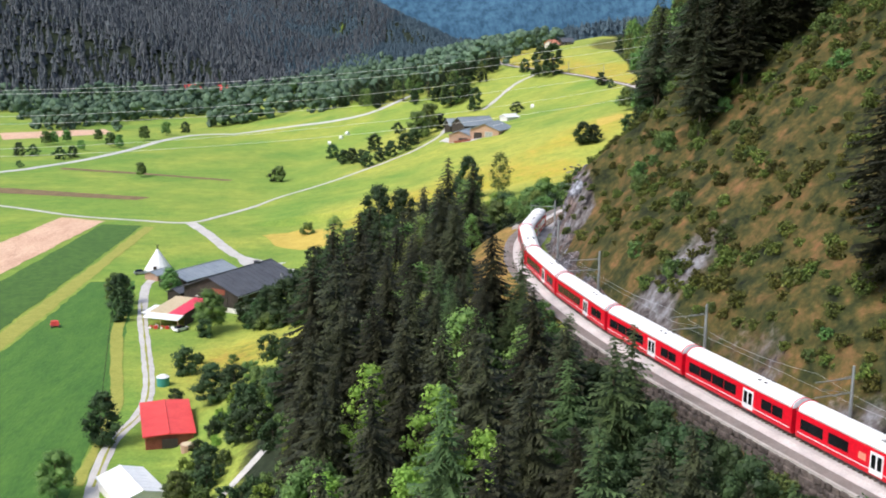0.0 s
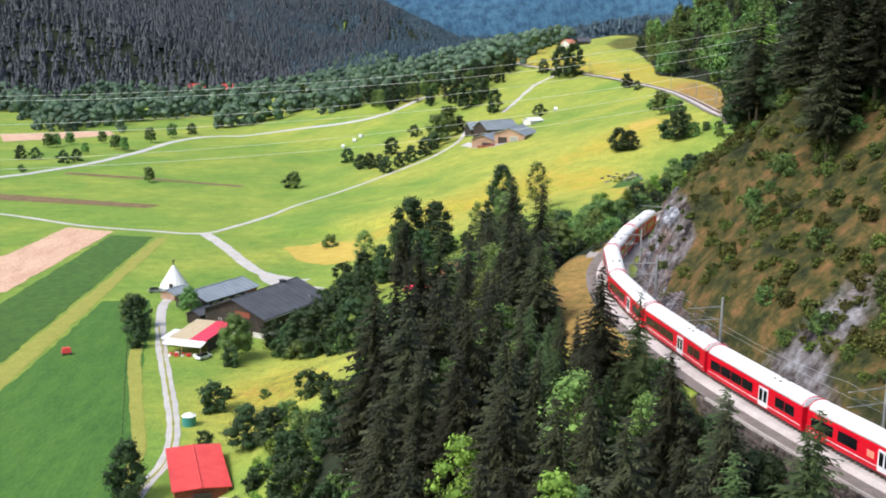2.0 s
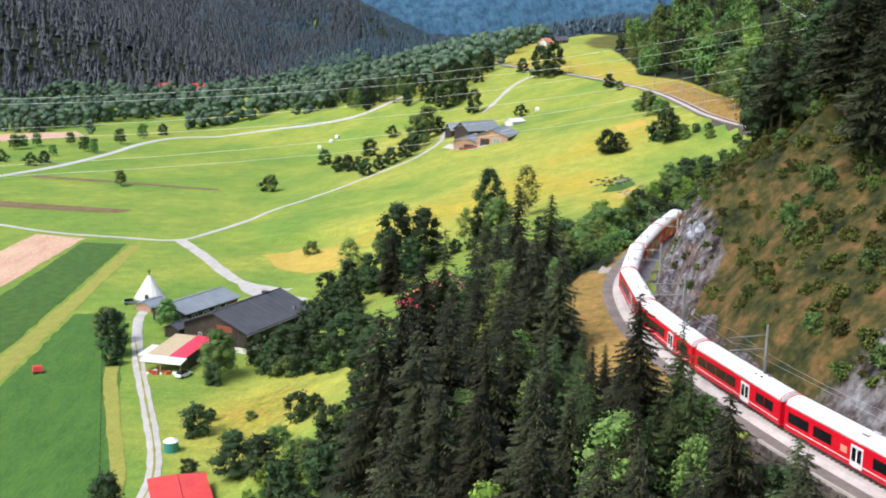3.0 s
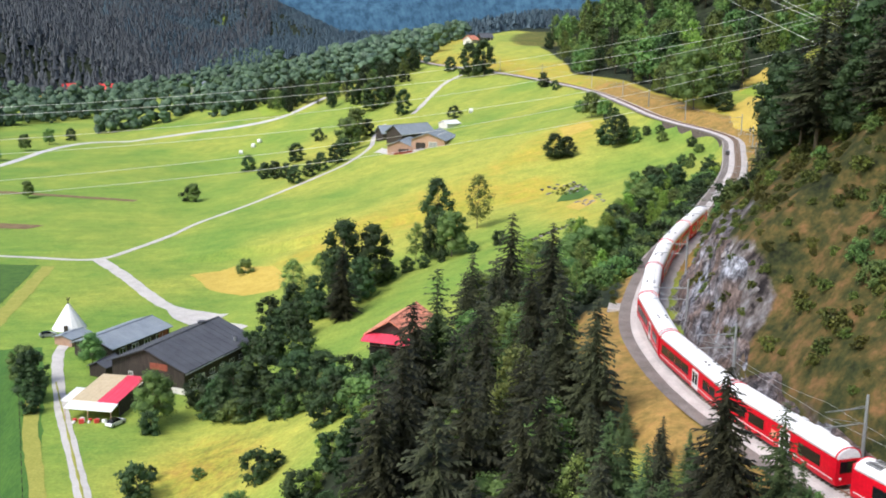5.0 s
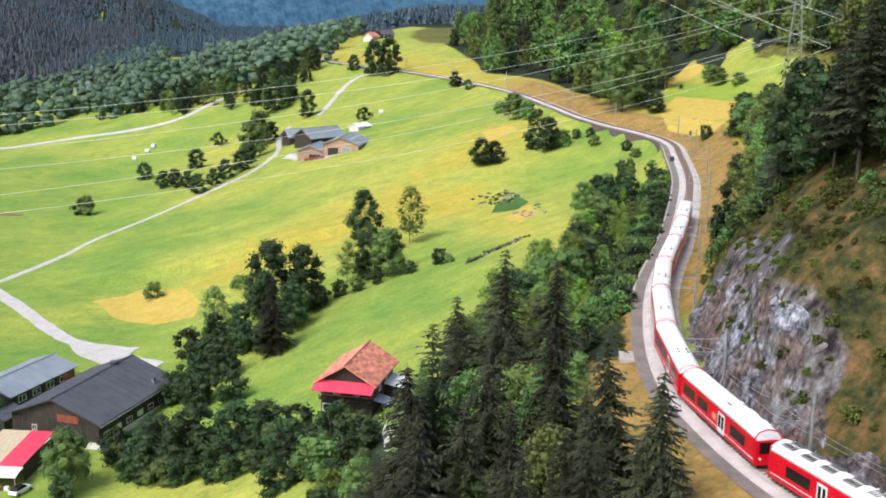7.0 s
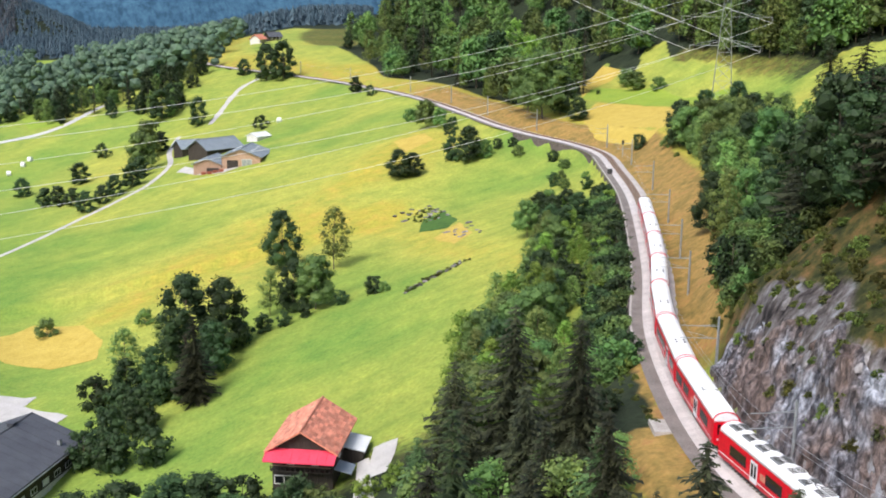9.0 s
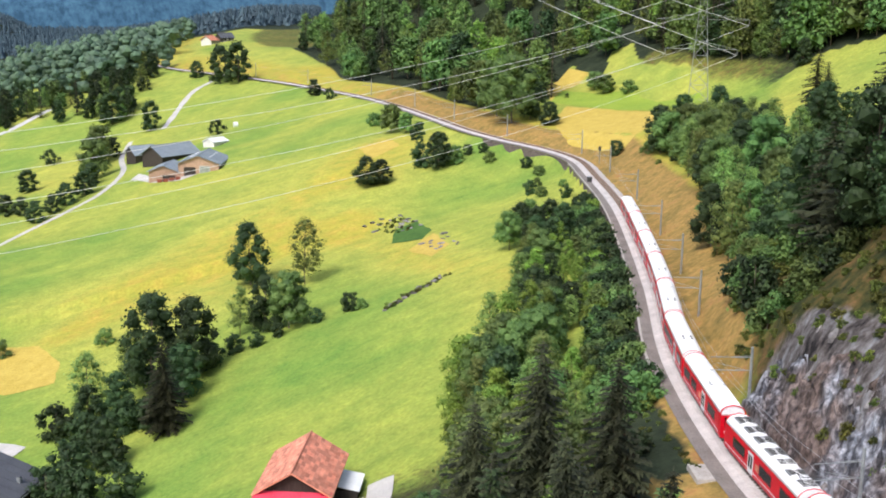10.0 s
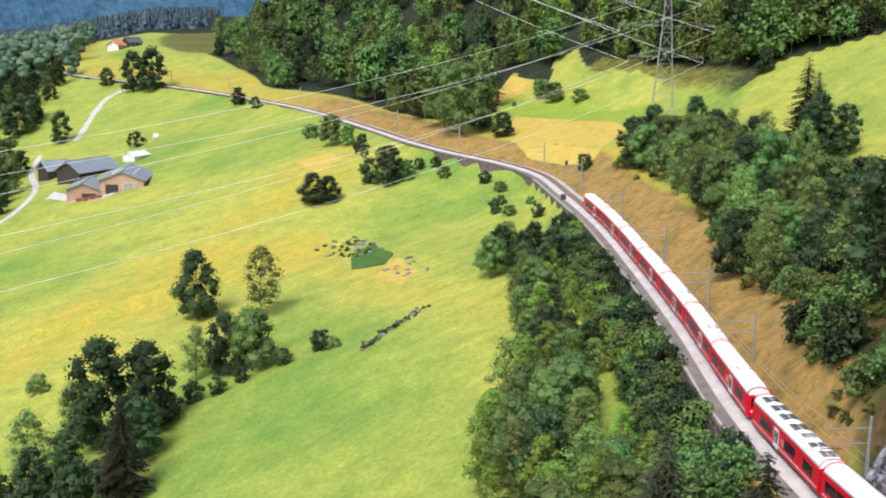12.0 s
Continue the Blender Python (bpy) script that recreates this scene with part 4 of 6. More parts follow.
plant_all([('d', 57, 447, 2.3), ('d', 61, 445, 1.9), ('D', 79, 443, 0.9), ('d', 76, 449, 1.7), ('b', 84, 444, 1.6), ('d', 90, 446, 0.8), ('L', 83, 499, 0.9), ('L', 86, 492, 0.63), ('b', 84, 520, 1.4),
           ('d', 88, 619, 1.9), ('d', 91, 604, 1.15), ('D', 61, 699, 1.5), ('D', 68, 690, 1.6), ('d', 53, 724, 2.2), ('D', 19, 650, 1.1), ('d', -1, 621, 2.2), ('d', 40, 600, 1.5), ('d', 26, 725, 1.6)], "bushes by the far track")
plant_all([('S', 128, 334, 1.15), ('S', 130, 332, 0.95), ('D', 121, 324, 1.0), ('D', 125, 327, 1.05), ('D', 126, 321, 0.85), ('D', 128, 386, 0.8), ('D', 184, 407, 0.66), ('L', 103, 337, 1.2), ('L', 106, 347, 1.06), ('L', 94, 308, 1.2),
           ('D', 92, 312, 1.1), ('L', 116, 350, 1.0), ('D', 90, 320, 0.85), ('b', 156, 478, 2.2), ('b', 158, 488, 2.1), ('b', 159, 466, 1.3), ('L', 112, 461, 1.9), ('L', 113, 476, 1.65), ('D', 119, 462, 1.3),
           ('d', 119, 448, 1.9), ('d', 111, 392, 1.0), ('d', 145, 485, 0.45)], "trees above the railway")
plant_all([('d', -59, 598, 1.99), ('d', -45, 555, 1.99), ('d', -36, 530, 1.97), ('d', -36, 597, 2.32), ('d', -25, 543, 2.03), ('d', -18, 549, 2.31), ('L', -12, 578, 1.38), ('L', -7, 612, 1.45), ('d', -25, 643, 1.57),
           ('d', 5, 680, 3.77), ('d', -14, 565, 2.17), ('d', -40, 548, 1.74), ('d', -30, 537, 1.74), ('L', -78, 531, 0.69), ('L', -148, 543, 0.64), ('b', -49, 400, 1.36), ('d', -50, 562, 1.89), ('d', -10, 596, 2.32)], "hedge below the farm")
plant_all([('d', -52, 288, 1.6), ('d', -46, 284, 1.69), ('d', -44, 280, 2.5), ('d', -38, 272, 2.9), ('d', -31, 269, 2.6), ('d', -26, 267, 2.2), ('d', -21, 265, 1.48), ('L', -60, 279, 0.95), ('d', -60, 274, 1.13),
           ('L', -79, 316, 0.7), ('L', -91, 304, 0.8), ('d', -38, 309, 1.67), ('d', -37, 325, 1.29), ('d', -34, 333, 1.5), ('d', -31, 318, 1.4), ('d', -17, 251, 1.37), ('d', -14, 241, 1.3), ('b', -20, 242, 1.7),
           ('d', -26, 244, 1.31), ('L', -17, 221, 0.6), ('d', -34, 235, 0.73), ('d', -57, 252, 0.61), ('d', -25, 220, 1.37), ('d', -33, 262, 1.6), ('d', -24, 258, 1.6)], "bushes by the barns")
plant_all([('d', -39, 340, 1.60), ('D', -33, 338, 0.75), ('d', -27, 332, 1.60), ('d', -38, 321, 1.60), ('D', -32, 319, 0.75), ('d', -31, 304, 1.60), ('d', -37, 308, 1.60), ('d', -42, 314, 1.60)], "bushes by the barns")
plant_all([('D', -87, 294, 0.9), ('d', -86, 287, 1.05), ('D', -64.5, 201, 0.85), ('L', -65, 177, 0.75), ('d', -58, 244, 1.5), ('d', -47, 219, 2.2), ('d', -41, 212, 1.9), ('d', -56, 224, 0.83), ('b', -48, 248, 0.56),
           ('b', -40, 225, 1.09), ('d', -35, 186, 1.39), ('d', -35, 193, 1.44), ('d', -40, 180, 1.14), ('b', -41, 174, 1.07), ('b', -35, 210, 1.28), ('d', -30, 197, 1.46), ('d', -46, 176, 0.57), ('L', -43, 171, 0.5),
           ('d', -37, 233, 1.3), ('d', -30, 214, 1.34), ('d', -37, 201, 1.3), ('b', -32, 205, 1.2)], "bushes by the lane")
plant_all([('d', -80, 533, 1.6), ('L', -236, 660, 0.75), ('L', -233, 665, 0.69), ('L', -229, 677, 0.65), ('d', -235, 614, 1.9), ('d', -227, 615, 1.53), ('L', -212, 684, 0.65), ('d', -208, 602, 1.63), ('d', -203, 609, 1.72),
           ('L', -196, 656, 0.77), ('L', -190, 652, 0.7), ('L', -208, 638, 0.55), ('d', -218, 570, 0.88), ('L', -185, 690, 0.8), ('L', -178, 716, 0.8), ('d', -170, 735, 1.8)], "trees by the valley road")
plant_all([('S', 1.2, 220, 1.27), ('S', -6, 214, 1.05), ('P', -9, 222, 0.9), ('S', 6, 214, 1.0), ('L', 2, 236, 1.0), ('B', -2, 228, 1.1), ('L', 6, 243, 0.95), ('S', -4, 224, 1.1), ('S', 50, 122, 1.2), ('S', 47.5, 113, 1.1), ('S', -3, 207, 1.1), ('P', -11.5, 203, 1.5), ('B', -11, 214, 1.1), ('P', -1, 196, 1.0),
           ('S', 7.1, 148.6, 0.98), ('S', 2.1, 173.9, 0.98), ('S', 0.4, 180.4, 1.1), ('S', -0.7, 194.5, 1.02), ('P', 17.8, 107, 1.2), ('S', 13.7, 117, 1.1), ('S', -3.8, 147.3, 1.1), ('S', 0.4, 131, 1.2), ('S', 11, 128, 1.1), ('P', 15, 121, 1.0), ('Y', -9, 141, 1.25), ('Y', 0.4, 124, 1.35), ('Y', 5, 112, 1.25), ('Y', -4, 116, 1.2), ('B', 3, 138, 1.2), ('Y', -14, 128, 1.1), ('P', 20, 112, 1.0)], "wood below the railway")


plant_all([('L', 57, 345, 0.75), ('D', 62, 350, 0.7), ('D', 60, 338, 0.75), ('L', 67, 356, 0.65), ('D', 58, 327, 0.7), ('D', 64, 334, 0.75), ('L', 52, 321, 0.75), ('d', 70, 362, 1.2), ('D', 66, 344, 0.7)], "thicket below the railway")


def off_paths(x, y):
    """True away from the forest path and the chalet."""
    for a, b in (((-40, 150), (-29, 181)), ((-29, 181), (-19, 204)), ((-19, 204), (-9, 243))):
        u = min(1, max(0, ((x - a[0]) * (b[0] - a[0]) + (y - a[1]) * (b[1] - a[1])) / ((b[0] - a[0]) ** 2 + (b[1] - a[1]) ** 2)))
        if math.hypot(x - a[0] - u * (b[0] - a[0]), y - a[1] - u * (b[1] - a[1])) < 3.2:
            return False
    return math.hypot(x + 11, y - 264) > 13


HEROES = [(-9, 141), (0.4, 124), (5, 112), (-4, 116), (-14, 128), (20, 112)]


def clear_of_heroes(x, y):
    """True unless it would stand close in front of one of the bright birches."""
    return all(abs(x - a) > 4.0 or not -11 < y - b < 4.0 for a, b in HEROES)


# wood between the valley and the railway
scatter(21, 62, (-40, 60, 84, 232, lambda d, yt, x, y: (11 if yt < 150 else 16) < d < np.interp(yt, [84, 140, 206], [46, 39, 35]) and 84 < yt < 200 and off_paths(x, y) and clear_of_heroes(x, y)),
        ["spruce_a", "spruce_b", "spruce_c", "spruce_c", "pine_a", "spruce_a"], 6.0, 1.05, 1.5, "wood below the railway", tops=lambda d, yt: 22 + 0.25 * (d - 12))
scatter(22, 14, (-30, 40, 90, 220, lambda d, yt, x, y: 9 < d < 40 and 88 < yt < 205 and off_paths(x, y)), ["birch_light", "birch_a", "leafy_a"], 5, 0.7, 1.05, "wood below the railway", tops=lambda d, yt: 19 + 0.25 * (d - 12))
undergrowth = Grove()
scatter(36, 85, (-46, -12, 150, 250, lambda d, yt, x, y: 34 < d and x > -45 + max(0, (y - 205) * 0.25) and off_paths(x, y) and not (y > 212 and x < -27)), ["bush_a", "bush_dark", "bush_dark", "bush_light"], 2.3, 0.5, 1.1, joined=undergrowth)
scatter(23, 60, (-45, 60, 80, 250, lambda d, yt, x, y: 8 < d < 50 and 90 < yt < 235 and off_paths(x, y) and x > -44), ["bush_a", "bush_dark", "bush_light", "bush_dark"], 2.8, 0.6, 1.2, "undergrowth")
scatter(41, 70, (10, 70, 80, 150, lambda d, yt, x, y: 5.6 < d < 13 and 84 < yt < 147), ["bush_dark", "bush_dark", "bush_a"], 2.2, 0.55, 0.95, joined=undergrowth)
scatter(43, 60, (10, 70, 80, 152, lambda d, yt, x, y: 4.9 < d < 6.6 and 84 < yt < 150), ["bush_dark", "bush_a", "bush_scrub"], 2.4, 0.3, 0.55, joined=undergrowth)
undergrowth.make("undergrowth", "low dark green bushes under the trees below the railway", "undergrowth")
scatter(42, 34, (10, 70, 80, 150, lambda d, yt, x, y: 9 < d < 15 and 84 < yt < 147), ["leafy_b", "spruce_small", "leafy_b", "pine_a"], 3.0, 0.5, 0.78, "undergrowth")
# thicket below the track farther on
scatter(24, 125, (0, 90, 205, 375, lambda d, yt, x, y: (9.5 if yt < 236 else 6.4) < d < np.interp(yt, [205, 262, 285, 320, 345], [24, 31, 24, 22, 18]) and 208 < yt < 347),
        ["leafy_a", "birch_light", "birch_a", "birch_a", "bush_light", "leafy_a", "birch_light", "leafy_b"], 2.9, 0.6, 0.98, "thicket below the railway", tops=lambda d, yt: 17.2 + 0.35 * min(d - 6, 9))
scatter(25, 20, (60, 104, 370, 560, lambda d, yt, x, y: 7 < d < 17 and 372 < yt < 520), ["bush_dark", "bush_a"], 4, 0.6, 1.1, "thicket below the railway")
# low growth against the foot of the retaining wall
verge_growth = Grove()
scatter(45, 170, (15, 100, 225, 375, lambda d, yt, x, y: 5.4 < d < 10.5 and 230 < yt < 352), ["bush_a", "bush_light", "bush_a", "bush_dark"], 1.6, 0.7, 1.35, joined=verge_growth)
verge_growth.make("wall_foot_bushes", "leafy green bushes at the foot of the retaining wall", "bushes")
# trees on the ridge beyond the farm
ridge_trees = Grove()
scatter(46, 75, (-72, 60, 668, 775, lambda d, yt, x, y: y > 742 - 1.0 * (x + 60) + 6 * math.sin(x / 6) and x < 16 + 0.3 * (y - 690)), ["leafy_a", "leafy_b", "leafy_b", "spruce_a", "birch_a"], 4.5, 0.6, 1.15, joined=ridge_trees)
ridge_trees.make("ridge_trees", "mixed green trees along the ridge beyond the farm", "trees")
# uphill side
shrubs = Grove()
scatter(26, 1300, (15, 110, 88, 300, lambda d, yt, x, y: (7 if yt < 180 else 14) < -d < 60 and 88 < yt < 275), ["bush_scrub"] * 12 + ["bush_a"], 1.0, 0.35, 0.95, joined=shrubs)
scatter(38, 110, (15, 60, 180, 245, lambda d, yt, x, y: 6 < -d < 15 and 182 < yt < 240), ["bush_scrub"], 1.5, 0.3, 0.7, joined=shrubs)
scatter(35, 50, (15, 60, 150, 260, lambda d, yt, x, y: 5 < d < 12 and 150 < yt < 230), ["bush_scrub"], 1.4, 0.2, 0.42, joined=shrubs)
row_rng = random.Random(12)
for k in range(60):
    u = row_rng.random()
    x, y = (26 + 16 * u + row_rng.uniform(-1.2, 1.2), 338 + 7.5 * u + row_rng.uniform(-1.2, 1.2)) if k < 30 else (47 + row_rng.uniform(0, 12), 404 + row_rng.uniform(-3, 12))
    z = row_rng.uniform(0.25, 0.45)
    shrubs.add(TREES["bush_scrub"][0], Matrix.Translation((x, y, ground(x, y) - 0.1)) @ Matrix.Rotation(k, 4, "Z") @ Matrix.Diagonal((z, z, z, 1)))
scatter(40, 280, (15, 120, 225, 330, lambda d, yt, x, y: (8 if yt < 262 else 12) < -d < 45 and 228 < yt < 320), ["bush_scrub", "bush_a", "bush_a", "bush_dark"], 1.8, 0.5, 1.4, joined=shrubs)
shrubs.make("hillside_shrubs", "low green and olive shrubs on the brown hillside", "shrubs")
scatter(37, 42, (-50, -10, 248, 290, lambda d, yt, x, y: d > 30 and y > 272 - (x + 38) * 0.9 - 6 and y < 290 - (x + 45) * 0.9 and off_paths(x, y)), ["bush_dark", "bush_dark", "bush_a"], 2.6, 0.7, 1.5, "bushes by the barns")
scatter(39, 58, (-10, 40, 135, 215, lambda d, yt, x, y: 9.5 < d < 20 and 138 < yt < 208 and not 12 < yt - 190 < 30), ["spruce_a", "spruce_c", "pine_a", "birch_a", "spruce_b"], 3.4, 0.7, 1.2, "wood below the railway", tops=lambda d, yt: 22.5 + 0.35 * (d - 12))
scatter(27, 125, (30, 130, 95, 290, lambda d, yt, x, y: (17 if yt > 208 else 24) < -d < 75 and 168 < yt < 262), ["spruce_a", "spruce_c", "spruce_c", "leafy_b"], 3.6, 0.85, 1.25, "hillside wood")
scatter(33, 14, (40, 80, 60, 135, lambda d, yt, x, y: 17 < -d < 40 and 60 < yt < 118), ["spruce_a", "spruce_c"], 3.7, 0.85, 1.2, "hillside wood")
scatter(28, 120, (60, 180, 250, 430, lambda d, yt, x, y: (10 if yt < 300 else 13) < -d < 36 and 240 < yt < 385 and not open_hill(x, y)), ["leafy_a", "leafy_b", "birch_a", "bush_dark", "bush_a", "bush_scrub", "birch_a"], 3.4, 0.6, 1.0, "hillside wood")
scatter(34, 40, (60, 180, 250, 330, lambda d, yt, x, y: 30 < -d < 75 and 255 < yt < 288 and 0.737 * (y - 155.9) < 0.654 * (x + 51.5)), ["spruce_a", "spruce_c", "leafy_b"], 4, 0.8, 1.2, "hillside wood")
forest = Grove()
scatter(29, 300, (120, 330, 300, 560, lambda d, yt, x, y: (74 if yt < 410 else 80) < -d < 175 and 300 < yt < 500 and not (yt < 345 and -d < 95) and not open_hill(x, y)), ["leafy_a", "leafy_a", "leafy_b", "spruce_a", "birch_a", "birch_a", "birch_light", "spruce_b"], 5.4, 0.8, 1.75, joined=forest)
scatter(30, 400, (70, 380, 470, 1100, lambda d, yt, x, y: 15 + max(0, (yt - 640) * 0.5) < -d < 190 and 490 < yt < 1000 and not open_hill(x, y)), ["leafy_a", "leafy_a", "leafy_b", "spruce_a", "birch_a", "birch_a", "birch_light", "spruce_b"], 5.8, 0.75, 1.75, joined=forest)
forest.make("hillside_forest", "mixed broadleaf and spruce forest on the slope above the railway", "forest")


def cone_forest(name, seed, n, area, label, mat, size=15, broad=False):
    """Far woods: simple ragged trees in one mesh."""
    rng = random.Random(seed)
    x0, x1, y0, y1, test = area
    xs = np.array([rng.uniform(x0, x1) for _ in range(n)])
    ys = np.array([rng.uniform(y0, y1) for _ in range(n)])
    keep = test(xs, ys)
    g = Geo()
    for x, y in zip(xs[keep], ys[keep]):
        z, h = ground(x, y) - 1, size * rng.uniform(0.65, 1.25)
        w = h * (rng.uniform(0.6, 0.95) if broad else rng.uniform(0.3, 0.42))
        tiers = 5 if broad else 4
        for q in range(tiers):
            n_side, tw = 7, rng.random() * 6
            if broad:
                b, rr = len(g.v), w * rng.uniform(0.2, 0.34)
                cx, cy, cz = x + rng.uniform(-0.36, 0.36) * w, y + rng.uniform(-0.36, 0.36) * w, z + h * (0.22 + 0.17 * q + rng.uniform(-0.06, 0.06))
                g.v.extend([(cx + c.x * rr * rng.uniform(0.7, 1.2), cy + c.y * rr * rng.uniform(0.7, 1.2), cz + c.z * rr * rng.uniform(0.6, 1.1)) for c in ICO])
                g.f.extend([(b + i, b + j, b + k) for i, j, k in ICO_FACES])
                continue
            zb, zt_, r = z + h * (0.06 + 0.22 * q), z + h * (0.42 + 0.2 * q), w * 0.5 * (1 - 0.2 * q)
            ox, oy = rng.uniform(-0.16, 0.16) * w, rng.uniform(-0.16, 0.16) * w
            tip = (x + ox, y + oy, zt_)
            ring = []
            for i in range(n_side):
                rr = r * rng.uniform(0.6, 1.2)
                t = tw + 6.283 * i / n_side
                ring.append((x + ox + rr * math.cos(t), y + oy + rr * math.sin(t), zb + rng.uniform(-0.05, 0.1) * h))
            k = len(g.v)
            g.v.extend(ring + [tip])
            g.f.extend([(k + i, k + (i + 1) % n_side, k + n_side) for i in range(n_side)])
    piece(name, g, mat, label, "forest", "stuff")


# The haze tint of these two mountain forests sits in their needle colour.
cone_forest("mountain_forest", 31, 24000, (-900, -60, 930, 2200, lambda x, y: (-0.5 * (x + 400) + 0.866 * (y - 918) > 0) & (-(x + 140) + 0.055 * (y - 1100) > 0) & (x > -0.5 * y + 20) & (np.minimum(-0.5 * (x + 400) + 0.866 * (y - 918), -(x + 140) + 0.055 * (y - 1100)) < 330) & ~((np.abs(x + 186 + (y - 1790) * -0.1) < 24) & (y > 1610) & (y < 1960))), "dense dark spruce forest across the valley, bluish haze painted into its colour", M_HAZY_FAR, 17)
cone_forest("far_slope_forest", 34, 13000, (-420, 620, 1080, 2500, lambda x, y: (y > 1110 + 0.3 * x) & (x > -0.4 * y + 300) & (x < 0.3 * y - 130) & ~((np.abs(x + 46) < 30) & (y < 1490))), "dense spruce forest on the farther slope, blue haze painted into its colour", M_HAZY_FARTHEST, 17)
cone_forest("valley_wood", 32, 5200, (-460, 130, 700, 1500, lambda x, y: (y > 775 + 0.12 * x + 14 * np.sin(x / 30)) & (x < 0.25 * (y - 700)) & (x > -0.42 * y) & ((-0.5 * (x + 400) + 0.866 * (y - 925) < 0) | (x > -135)) & (wave(x, y, 34, 1) > -0.12 - 0.001 * (y - 880)) & ~((np.abs(x + 241) < 19) & (np.abs(y - 1000) < 45)) & ~((np.abs(x + 51) < 17) & (y < 785)) & ~((np.abs(x + 43) < 26) & (y > 1010))), "mixed trees along the river on the valley floor", M_RIVER, 13, True)
cone_forest("ridge_wood", 33, 700, (-70, 140, 760, 1150, lambda x, y: ((y > 762) & (x > -25 + 0.16 * (y - 745) + 12 * np.sin(y / 25)) & (x < 38 + 0.2 * (y - 745)))), "mixed trees on the ridge beyond the farm", M_RIVER, 15, True)


def backdrop():
    """The mountain that closes the valley, 2.6 km off, with its blue haze painted on."""
    g = Geo()
    cols, rows = 90, 22
    for j in range(rows):
        for i in range(cols):
            x = -1700 + 3900 * i / (cols - 1)
            u = j / (rows - 1)
            y = 2450 + 0.0002 * (x - 200) ** 2 * 0.4 + 900 * u
            z = -20 + 1050 * u + 50 * wave(x, y, 130, 2) * (u > 0)
            g.v.append((x, y, z))
    g.f = [(j * cols + i, j * cols + i + 1, (j + 1) * cols + i + 1, (j + 1) * cols + i) for j in range(rows - 1) for i in range(cols - 1)]
    m, n, l, p = material("painted_haze_forest", 1.0, 0, 0.0)
    # Haze as blue forest colour; the same ramp also drives a glow.
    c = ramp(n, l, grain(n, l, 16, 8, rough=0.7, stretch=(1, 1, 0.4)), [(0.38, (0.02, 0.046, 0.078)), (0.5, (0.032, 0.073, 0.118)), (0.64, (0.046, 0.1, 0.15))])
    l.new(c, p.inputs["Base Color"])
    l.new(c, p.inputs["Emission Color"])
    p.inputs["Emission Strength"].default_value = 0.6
    piece("backdrop", g, m, "forested mountain in the distance, with painted blue haze that glows", "backdrop", smoothed=True)


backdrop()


# ---- rocks and wall stones ----
def rock_mesh(seed, mat, flat=0.7):
    rng = random.Random(seed)
    bm = bmesh.new()
    bmesh.ops.create_icosphere(bm, subdivisions=2, radius=1.0)
    for v in bm.verts:
        n = noise.noise(v.co * 1.3 + Vector((seed * 7.1, 0, 0)))
        v.co *= 1 + 0.45 * n
        v.co = Vector((round(v.co.x * 3.2) / 3.2, v.co.y, round((v.co.z + 0.4 * v.co.x) * 2.6) / 2.6)) * 0.6 + v.co * 0.4
        v.co.z *= flat
    me = bpy.data.meshes.new("rock")
    bm.to_mesh(me)
    bm.free()
    me.materials.append(mat)
    return me


ROCKS = [rock_mesh(k, M_ROCK) for k in range(6)]
rng = random.Random(77)
for k in range(26):
    yt = rng.uniform(184, 226)
    s_at = float(np.interp(yt, LINE[:400, 1], ARC[:400]))
    r = rng.uniform(4.6, 9.5)
    p = beside(s_at, -r)
    z = ground(p[0], p[1])
    size = rng.uniform(0.3, 0.8)
    ob = tagged(new("rock", ROCKS[k % 6]), "jagged grey rock jutting from the cliff", "rock", "cliff rocks")
    a = math.atan2(*(on_track(s_at)[0][:2] - p[:2])[::-1])
    ob.matrix_basis = Matrix.Translation((p[0], p[1], z - 0.45 * size)) @ Matrix.Rotation(a + rng.uniform(-0.35, 0.35), 4, "Z") @ Matrix.Rotation(radians(rng.uniform(40, 62)), 4, "Y") @ Matrix.Diagonal((size * 1.9, size * rng.uniform(0.5, 1.0), size * 0.75, 1))


